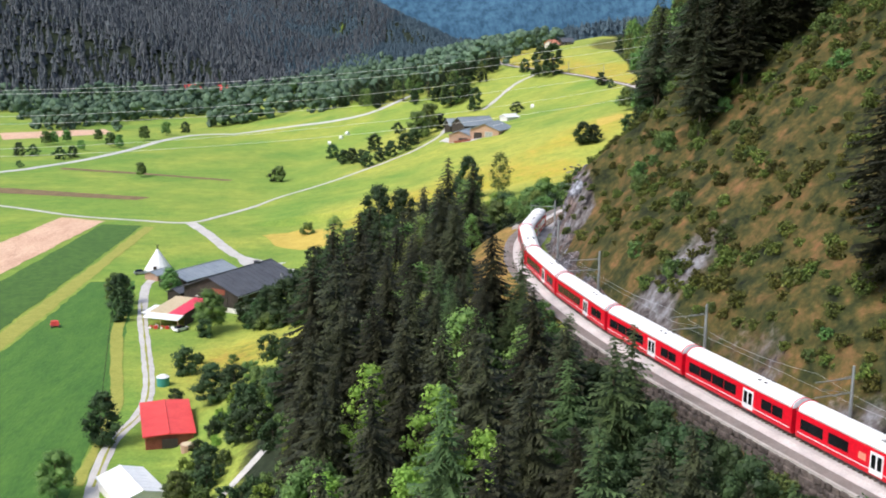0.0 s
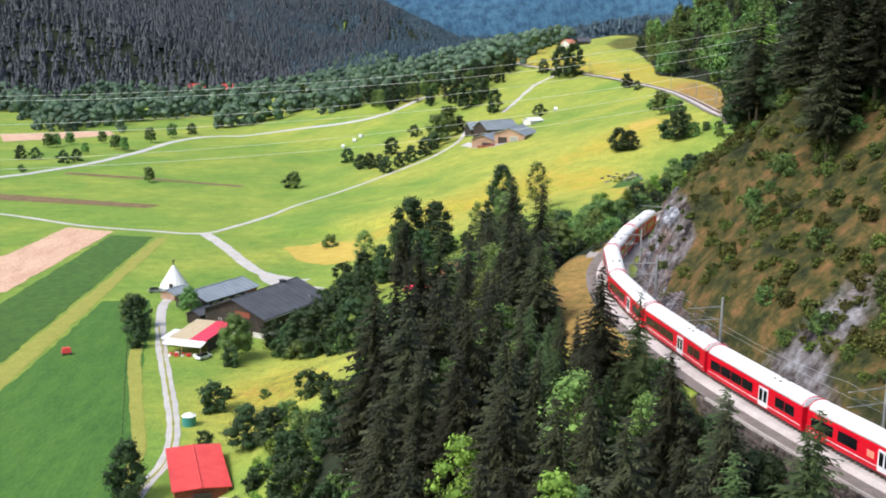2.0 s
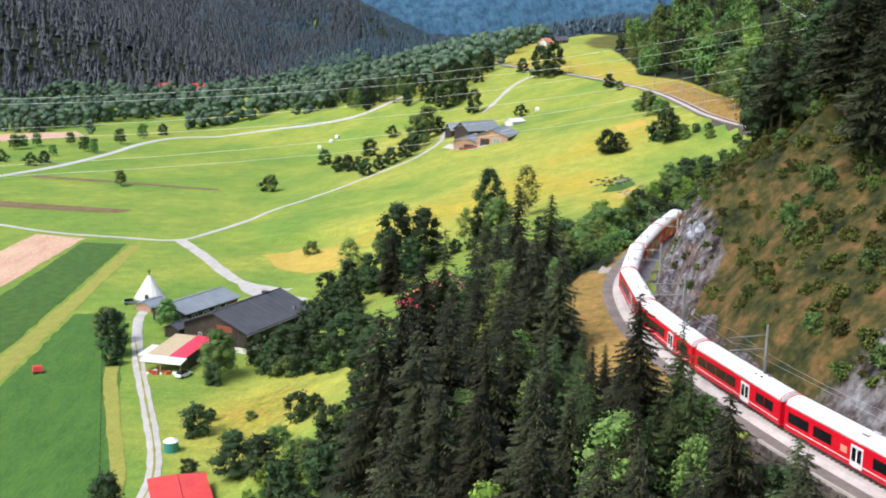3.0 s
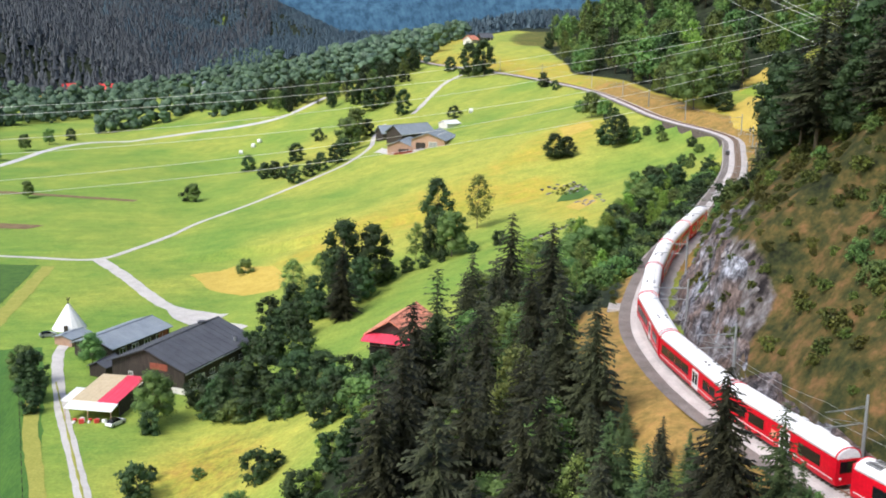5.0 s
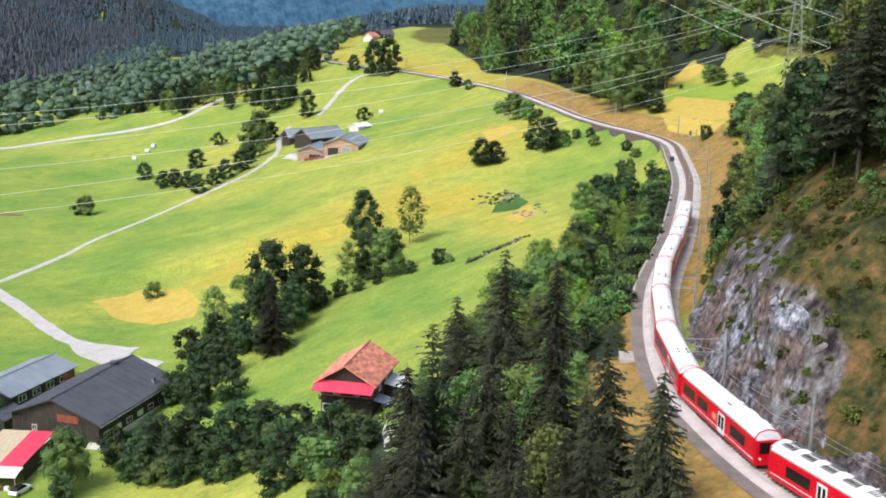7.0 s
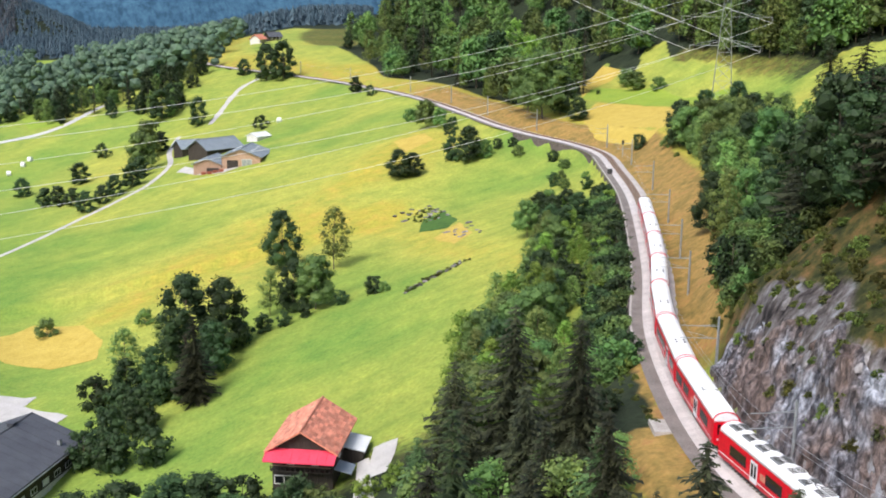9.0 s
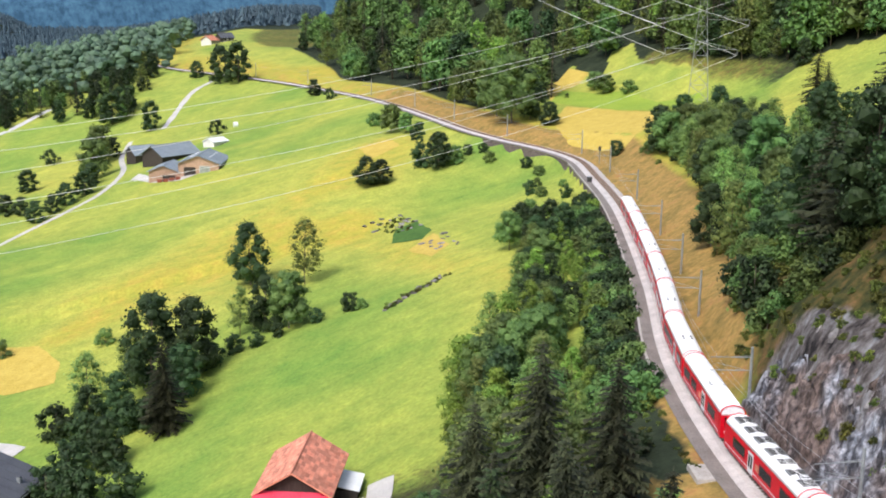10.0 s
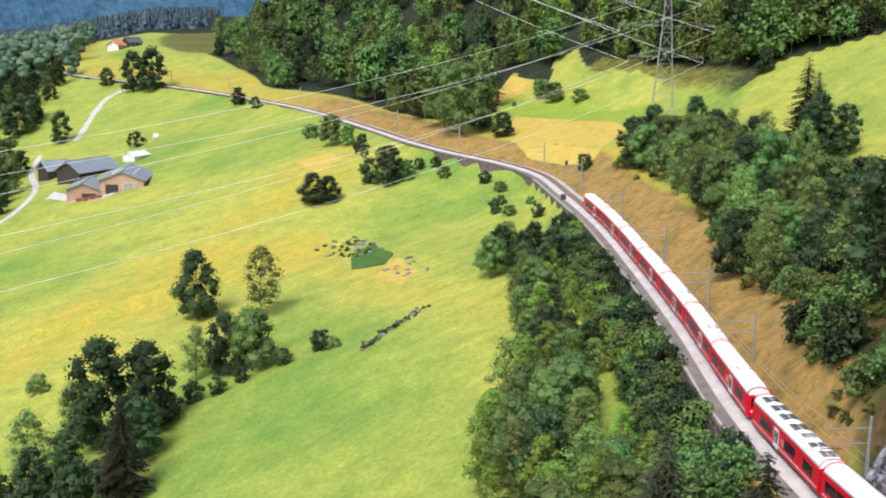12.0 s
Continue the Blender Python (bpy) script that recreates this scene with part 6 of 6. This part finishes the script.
part("gutter", g, M_STEEL, barn, "pale metal gutter along the eave")
chimney(barn, 8.5, -8.4, 5.4, 1.8, M_STEEL, 0.6, label="metal flue pipe")
chimney(barn, 8.0, 0.4, 9.2, 0.7, M_SLATE, 1.2, "ridge_vent")
patch("barn_yard", [(-68, 364), (-56, 357), (-45, 341), (-49, 335), (-58, 346), (-66, 356)], M_PATH, "pale gravel yard behind the barn", 0.2, "yard")
# lean-to beside the barn
annex = house("barn_annex", "small dark lean-to beside the barn", "shed", -75, 311.5, math.atan2(24, 13), 6, 4.5, 2.6, 3.6, M_WOOD_DARK, M_SLATE, 0.4)
# cow shed
planks(shed, -10.5, -5.6, 5.6, 0.0, 3.2, M_WOOD_DARK, 0.6)
for x in (-7, -2.5, 2, 6.5):
    opening(shed, x, -5.8, 1.2, 2.2, 1.2, "y", M_GLASS, "window", M_PLASTER)
opening(shed, 8.0, -5.85, 0.3, 3.6, 2.8, "y", M_WOOD_RED, "shed_door", None, "reddish timber door")
hut = house("hut", "small hut with pale blue sheet roof", "shed", -87.5, 336, math.atan2(17.5, 10.5), 6.5, 5.5, 2.0, 2.7, M_WOOD_TAN, M_SLATE_BLUE, 0.5, sheets=1.3)

# patchwork shelter below the barn
c, s_ = math.cos(math.atan2(24, 13)), math.sin(math.atan2(24, 13))
shelter = thing("shelter", "open shelter with tan, red and white sheet roof", "shelter", Matrix.Translation((-71, 289, ground(-71, 289))) @ Matrix.Rotation(math.atan2(20, 6), 4, "Z"))
slab_roof(shelter, "roof", [(9, 5, 4.2), (9, -0.6, 4.2), (-5.0, -0.6, 3.2), (-5.0, 5, 3.2)], 0.14, M_SHEET_TAN, "tan ribbed roof sheets", 6)
slab_roof(shelter, "roof", [(9, -0.65, 4.22), (9, -5, 4.22), (-5.0, -5, 3.22), (-5.0, -0.65, 3.22)], 0.14, M_SHEET_PINK, "bright red roof sheets", 4)
slab_roof(shelter, "roof", [(-4.95, 5.2, 3.1), (-4.95, -5.2, 3.1), (-8.2, -5.2, 2.5), (-8.2, 5.2, 2.5)], 0.12, M_SHEET_WHITE, "white roof sheets", 6)
slab_roof(shelter, "roof", [(3, 8.2, 2.9), (3, 5.4, 2.9), (-4, 5.4, 2.4), (-4, 8.2, 2.4)], 0.12, M_SHEET_WHITE, "white canopy")
for x, y, z in ((-8, 5, 2.4), (-8, 0, 2.4), (-8, -5, 2.4), (8.8, 4.8, 4.1), (8.8, -4.8, 4.1), (0, 4.8, 3.5), (0, -4.8, 3.5)):
    g = Geo()
    g.beam((x, y, -2.0), (x, y, z), 0.18, 6)
    part("post", g, M_WOOD_TAN, shelter)
g = Geo()
g.box(-4, -4.9, -2.0, 8.8, -4.7, 3.3)
part("back_wall", g, M_WOOD_DARK, shelter)
rng = random.Random(9)
for k in range(9):
    x, y = -71.5 - 3.2 + rng.uniform(-1, 1) - 0.5 * k * 0.3, 280.5 + rng.uniform(-1.2, 1.2) - (k % 3) * 0.4
    g = Geo()
    w = rng.uniform(0.5, 1.1)
    g.box(-w / 2, -w / 2.5, 0, w / 2, w / 2.5, w * 0.8)
    crate = thing("crate", "stacked red and white crate under the shelter", "crate", Matrix.Translation((-76 + (k % 5) * 1.5, 280.6 + (k // 5) * 1.1, ground(-74, 281))) @ Matrix.Rotation(rng.random() * 3, 4, "Z"), "crates")
    part("box", g, M_SHEET_RED if k % 2 else M_SHEET_WHITE, crate)


def make_car_parked(x, y, turn, paint):
    car = thing("parked_car", "small parked car beside the shelter", "car", Matrix.Translation((x, y, ground(x, y) + 0.05)) @ Matrix.Rotation(turn, 4, "Z"))
    g = Geo()
    g.loft([[(px, -0.85, z0), (px, 0.85, z0), (px, 0.85, z1), (px, -0.85, z1)] for px, z0, z1 in ((-2.1, 0.35, 0.75), (-1.9, 0.25, 0.95), (1.2, 0.25, 0.95), (2.1, 0.3, 0.7))])
    part("body", g, paint, car)
    g = Geo()
    g.loft([[(-1.8, -0.75, 0.95), (-1.8, 0.75, 0.95), (1.1, 0.75, 0.95), (1.1, -0.75, 0.95)], [(-1.3, -0.6, 1.45), (-1.3, 0.6, 1.45), (0.4, 0.6, 1.45), (0.4, -0.6, 1.45)]])
    part("cabin", g, M_GLASS, car, "dark glazed cabin")
    for px in (-1.35, 1.35):
        for py in (-0.8, 0.8):
            g = Geo()
            g.beam((px, py - 0.1, 0.3), (px, py + 0.1, 0.3), 0.62, 12)
            part("wheel", g, M_UNDER, car)


make_car_parked(-67.5, 279, 1.0, M_SHEET_WHITE)
make_car_parked(-94.5, 341, 0.4, M_STEEL)

# chalet: red awning over the gable front, balcony, low roofs
slab_roof(chalet, "awning", [(-6.35, 5.0, 5.5), (-6.35, -5.0, 5.5), (-8.9, -5.0, 4.5), (-8.9, 5.0, 4.5)], 0.14, M_SHEET_PINK, "pinkish red sheet awning", 8)
planks(chalet, -6.3, -4.2, 4.2, 1.0, 5.3, M_WOOD_DARK, 0.4)
for y in (-1.8, 1.6):
    opening(chalet, -6.4, y, 3.3, 0.8, 0.9, "x", M_GLASS, "window", M_PLASTER, "small white-framed window")
opening(chalet, -6.4, 2.6, 0.3, 2.6, 1.1, "x", M_GLASS, "window", M_PLASTER)
for y in (-2.0, 2.0):
    opening(chalet, y, -4.36, 3.0, 0.9, 0.9, "y", M_GLASS, "window", M_PLASTER)
g = Geo()
g.box(-7.5, -4.3, 2.5, -6.35, 4.3, 2.62)
balcony = part("balcony", g, M_WOOD_DARK, chalet, "dark timber balcony")
g = Geo()
g.box(-7.55, -4.3, 3.35, -7.45, 4.3, 3.45)
part("handrail", g, M_WOOD_TAN, balcony)
for k in range(13):
    g = Geo()
    g.box(-7.53, -4.25 + k * 0.7, 2.6, -7.47, -4.1 + k * 0.7, 3.36)
    part("baluster", g, M_WOOD_DARK, balcony)
slab_roof(chalet, "porch_roof", [(-5.8, -4.4, 2.6), (-5.8, -6.8, 2.0), (-2.4, -6.8, 2.0), (-2.4, -4.4, 2.6)], 0.12, M_SLATE_BLUE, "small blue-grey porch roof")
slab_roof(chalet, "porch_roof", [(0.5, -4.4, 3.4), (0.5, -7.6, 2.8), (6.2, -7.6, 2.8), (6.2, -4.4, 3.4)], 0.14, M_SHEET_WHITE, "pale sheet roof of the side shed")
g = Geo()
g.box(0.8, -7.3, -2.5, 5.9, -4.35, 2.7)
part("side_shed", g, M_WOOD_DARK, chalet)
for sg in (1, -1):
    slope = (8.2 - 5.6) / 4.3
    rows = 11
    for r_ in range(rows):
        for k in range(12):
            y0, y1 = 5.15 * (r_ / rows), 5.15 * ((r_ + 1.15) / rows)
            x0 = -7.2 + k * 14.4 / 12
            g = Geo()
            a = 8.2 + 0.2 - slope * y0
            b = 8.2 + 0.26 - slope * min(y1, 5.25)
            g.loft([[(x0, y0 * sg, a), (x0 + 14.4 / 12 - 0.03, y0 * sg, a), (x0 + 14.4 / 12 - 0.03, min(y1, 5.25) * sg, b), (x0, min(y1, 5.25) * sg, b)],
                    [(x0, y0 * sg, a - 0.06), (x0 + 14.4 / 12 - 0.03, y0 * sg, a - 0.06), (x0 + 14.4 / 12 - 0.03, min(y1, 5.25) * sg, b - 0.08), (x0, min(y1, 5.25) * sg, b - 0.08)]])
            part("tile_strip", g, M_TILE, chalet)
ribbon("chalet_yard", [(-5, 253), (-2, 259), (0, 264)], 3.6, M_PATH, "pale gravel yard beside the chalet", 0.2)

# shed with the red roof
opening(red_barn, 10.05, 0.0, 0.2, 3.0, 1.9, "x", M_WOOD_DARK, "shed_door", None, "dark doorway")
planks(red_barn, -10.0, -4.1, 4.1, 0.0, 2.5, M_WOOD_RED, 0.5)

# tipi
tent = thing("tipi_tent", "white canvas tipi tent with crossing poles", "tent", Matrix.Translation((-91, 349, ground(-91, 349))))
g = Geo()
g.loft([[(r_ * math.cos(k * 0.3927), r_ * math.sin(k * 0.3927), z) for k in range(16)] for r_, z in ((4.4, -0.1), (2.9, 2.3), (0.35, 6.4))])
part("canvas", g, M_CANVAS, tent, "pale stretched canvas")
for k in range(8):
    a = k * 0.785
    g = Geo()
    g.beam((0.4 * math.cos(a), 0.4 * math.sin(a), 6.0), (-0.55 * math.cos(a), -0.55 * math.sin(a), 8.0), 0.09, 5)
    part("pole", g, M_WOOD_DARK, tent)
g = Geo()
g.box(-0.5, -4.25, 0, 0.5, -3.9, 1.6)
part("door_flap", g, M_WOOD_DARK, tent, "dark entrance")

# tank, tub, implement, white roofed store by the lane
tank = thing("water_tank", "round teal tank with white lid", "tank", Matrix.Translation((-61.5, 236, ground(-61.5, 236))))
g = Geo()
g.beam((0, 0, -0.3), (0, 0, 2.0), 2.8, 18)
part("barrel", g, surface("teal_plastic", (0.03, 0.2, 0.17), (0.05, 0.28, 0.24), 1, 0.5, relief=0), tank)
g = Geo()
g.beam((0, 0, 2.0), (0, 0, 2.5), 3.0, 18, 1.2)
part("lid", g, M_SHEET_WHITE, tank, "white domed lid")
tub = thing("wooden_tub", "round wooden tub with tan rim", "tub", Matrix.Translation((-47, 196, ground(-47, 196))))
g = Geo()
g.beam((0, 0, -0.4), (0, 0, 1.3), 2.4, 16, 2.7)
part("tub_wall", g, M_WOOD_TAN, tub)
g = Geo()
g.beam((0, 0, 1.3), (0, 0, 1.36), 2.2, 16)
part("lid", g, M_SHEET_TAN, tub)
imp = thing("hay_rake", "small red farm machine standing in the meadow", "farm machine", Matrix.Translation((-101, 281, ground(-101, 281))) @ Matrix.Rotation(0.4, 4, "Z"))
g = Geo()
g.loft([[(-1.2, -0.9, 0.5), (1.2, -0.9, 0.5), (1.2, 0.9, 0.5), (-1.2, 0.9, 0.5)], [(-0.9, -0.7, 1.7), (0.9, -0.7, 1.7), (0.9, 0.7, 1.7), (-0.9, 0.7, 1.7)]])
part("hopper", g, M_SHEET_RED, imp)
for px in (-0.9, 0.9):
    g = Geo()
    g.beam((px - 0.15, -0.9, 0.4), (px + 0.15, -0.9, 0.4), 0.8, 14)
    part("wheel", g, M_UNDER, imp)
g = Geo()
g.beam((0, 0.9, 0.6), (0, 2.4, 0.5), 0.15)
part("drawbar", g, M_UNDER, imp)
store = house("white_roofed_store", "low store with white rounded sheet roof", "shed", -52.5, 178, math.atan2(-12, 8), 12, 8, 2.2, 3.4, M_PLASTER, M_SHEET_WHITE, 0.3, sheets=1.5)

# ---- farm on the hill ----
A = radians(69)
farm_a = house("farm_barn", "tan timber farm barn with grey sheet roof and skylights", "barn", 24, 539, A, 20, 14.6, 5.2, 8.0, M_WOOD_TAN, M_SLATE_BLUE, 0.8, sheets=1.8)
for x in (-6, -2, 2, 6):
    for y in (-3.2, 3.2):
        g = Geo()
        z = 8.0 + 0.2 - abs(y) * 2.8 / 7.3
        g.box(x, y - 0.5, z - 0.05, x + 1.2, y + 0.5, z + 0.06, None)
        part("skylight", g, M_SHEET_WHITE, farm_a, "pale skylight")
# Open doorways of the farm barns: dark panels in place of inner shade.
opening(farm_a, -10.05, 3.2, 0.2, 4.2, 3.6, "x", M_WOOD_DARK, "barn_door", None, "dark panel for the shade in the open doorway")
opening(farm_a, -10.05, -2.2, 0.2, 3.6, 4.0, "x", M_STEEL, "barn_door", M_PLASTER, "pale grey sliding door")
farm_b = house("farm_barn", "lower tan barn with pale grey roof", "barn", 11.4, 541.7, A, 16, 10.5, 4.4, 6.4, M_WOOD_TAN, M_SLATE_BLUE, 0.7, sheets=1.8)
opening(farm_b, -8.05, -2.0, 0.2, 4.6, 2.8, "x", M_WOOD_DARK, "barn_door", None, "dark panel for the shade in the open doorway")
farm_c = house("farm_house", "long dark farm building with grey roof", "barn", 16.2, 568, radians(35), 19, 11, 5.4, 8.8, M_WOOD_DARK, M_SLATE_BLUE, 0.8, sheets=1.8)
farm_d = house("farm_house", "small dark farmhouse with grey roof", "house", 7.5, 588, radians(20), 9.5, 8, 5.0, 7.8, M_WOOD_DARK, M_SLATE_BLUE, 0.7, sheets=1.8)
farm_e = house("farm_store", "white roofed store behind the farm", "shed", 35, 575, radians(35), 8, 6, 2.6, 3.8, M_PLASTER, M_SHEET_WHITE, 0.4)
for k, (x, y) in enumerate(((7, 533), (9, 531.5), (11, 530.5), (13, 529.6))):
    pile = thing("timber_stack", "stack of reddish timber before the barn", "timber", Matrix.Translation((x, y, ground(x, y))) @ Matrix.Rotation(-0.35, 4, "Z"), "timber stacks")
    for r_ in range(3):
        g = Geo()
        g.box(-0.9, -0.6, 0.35 * r_, 0.9, 0.6, 0.35 * r_ + 0.28)
        part("board", g, M_WOOD_RED, pile)
bale = thing("hay_bale", "white wrapped round hay bale in the meadow", "bale", Matrix.Translation((49, 604, ground(49, 604))))
g = Geo()
g.beam((-0.9, 0, 0.9), (0.9, 0, 0.9), 2.4, 14)
part("wrap", g, M_SHEET_WHITE, bale)
for x, y in ((-66, 652), (-60, 662), (-57, 668)):
    b2 = copy_thing(bale, Matrix.Translation((x, y, ground(x, y))) @ Matrix.Rotation(x, 4, "Z"))

patch("farm_yard", [(-1, 550), (4, 536), (13, 527.5), (20, 529), (15, 533), (7, 540), (3, 556)], M_PATH, "pale worn gravel yard before the farm", 0.14, "yard", fray=0.6)

# ---- far houses ----
for k, (x, y, t, rm, wm) in enumerate(((-230, 1030, 0.4, M_SHEET_RED, M_PLASTER), (-200, 1030, 0.2, M_SHEET_RED, M_PLASTER), (-120, 985, 0.8, M_SLATE_BLUE, M_PLASTER), (-98, 1010, 0.1, M_SLATE, M_PLASTER),
                                       (-60, 960, 1.0, M_SLATE_BLUE, M_PLASTER), (82, 846, 0.9, M_TILE, M_PLASTER), (94, 858, 0.3, M_SLATE, M_WOOD_DARK))):
    h = house("house", "distant house with a gabled roof among trees", "house", x, y, t, *((13, 9, 5.5, 9.0) if y > 900 else (9, 7, 4.0, 6.5)), wm, rm, 0.8)
    for px in (-4, 0, 4):
        wall_y = -4.55 if y > 900 else -3.55
        opening(h, px * (1 if y > 900 else 0.7), wall_y, 1.0, 1.2, 1.4, "y", M_GLASS, "window", M_PLASTER)
        opening(h, px * (1 if y > 900 else 0.7), wall_y, 2.9, 1.0, 0.9, "y", M_GLASS, "window", M_PLASTER)

# ---- small things by the track ----
box = thing("relay_box", "small dark equipment box beside the track", "box", Matrix.Translation(beside(s_near(93, 372), 2.9, -0.3)))
g = Geo()
g.box(-0.5, -0.4, 0, 0.5, 0.4, 1.3)
part("cabinet", g, M_UNDER, box)
g = Geo()
g.box(-0.55, -0.45, 1.3, 0.55, 0.45, 1.4)
part("lid", g, M_GREY, box)
slab = thing("concrete_slab", "pale concrete slab beside the walkway", "slab", Matrix.Translation(beside(s_near(19.5, 211), 4.6, -0.42)) @ Matrix.Rotation(on_track(s_near(19.5, 211))[1], 4, "Z"))
g = Geo()
g.loft([[(-1.9, -1.2, -0.6), (1.9, -1.2, -0.6), (1.9, 1.2, -0.6), (-1.9, 1.2, -0.6)], [(-1.85, -1.15, 0.1), (1.85, -1.15, 0.1), (1.85, 1.15, 0.1), (-1.85, 1.15, 0.1)]])
part("plate", g, M_CONCRETE, slab)
signal = thing("rail_signal", "slim railway signal mast beyond the curve", "signal", Matrix.Translation(beside(s_near(104, 398), -4.0, -0.4)))
g = Geo()
g.beam((0, 0, -0.5), (0, 0, 5.0), 0.16, 6)
part("pole", g, M_STEEL, signal)
g = Geo()
g.box(-0.3, -0.2, 4.0, 0.3, 0.2, 5.2)
part("head", g, M_UNDER, signal)
# row of stones and brush at the meadow's edge
rng = random.Random(4)
for k in range(46):
    u = k / 45
    x, y = 26 + 16 * u + rng.uniform(-0.9, 0.9), 338 + 7.5 * u + rng.uniform(-1.0, 1.0)
    ob = tagged(new("field_stone", ROCKS[k % 6]), "grey field stone in a row across the meadow", "stone", "row of field stones")
    z = rng.uniform(0.25, 0.7)
    ob.matrix_basis = Matrix.Translation((x, y, ground(x, y) + 0.1)) @ Matrix.Rotation(k, 4, "Z") @ Matrix.Diagonal((z, z * 0.8, z * 0.7, 1))
for k in range(40):
    x, y = 46 + rng.uniform(0, 13), 405 + rng.uniform(-3, 14)
    x2, y2 = 58 - rng.uniform(0, 8), 376 + rng.uniform(-7, 9)
    x, y = (x, y) if k < 24 else (x2, y2)
    ob = tagged(new("field_stone", ROCKS[k % 6]), "grey stone lying in the wet hollow", "stone", "stones in the hollow")
    z = rng.uniform(0.3, 0.9)
    ob.matrix_basis = Matrix.Translation((x, y, ground(x, y) + 0.05)) @ Matrix.Rotation(k, 4, "Z") @ Matrix.Diagonal((z * 1.3, z * 0.8, z * 0.6, 1))
# fence posts along the lane and farm road
for k in range(26):
    u = k / 25
    x, y = -91.5 + 24 * u, 300 - 92 * u
    post = tagged(new("fence_post", None), "weathered wooden fence post beside the lane", "fence post", "fence posts")
    post.matrix_basis = Matrix.Translation((x, y, ground(x, y)))
    g = Geo()
    g.beam((0, 0, -0.3), (0, 0, 1.2), 0.16, 6)
    part("stake", g, M_WOOD_DARK, post)


# ---- what moves ----
def motions():
    for car, back in CARS:
        walk(car, [(t, car_pose(front_at(t) - back)) for t in np.arange(0, 12.01, 0.5)])


motions()
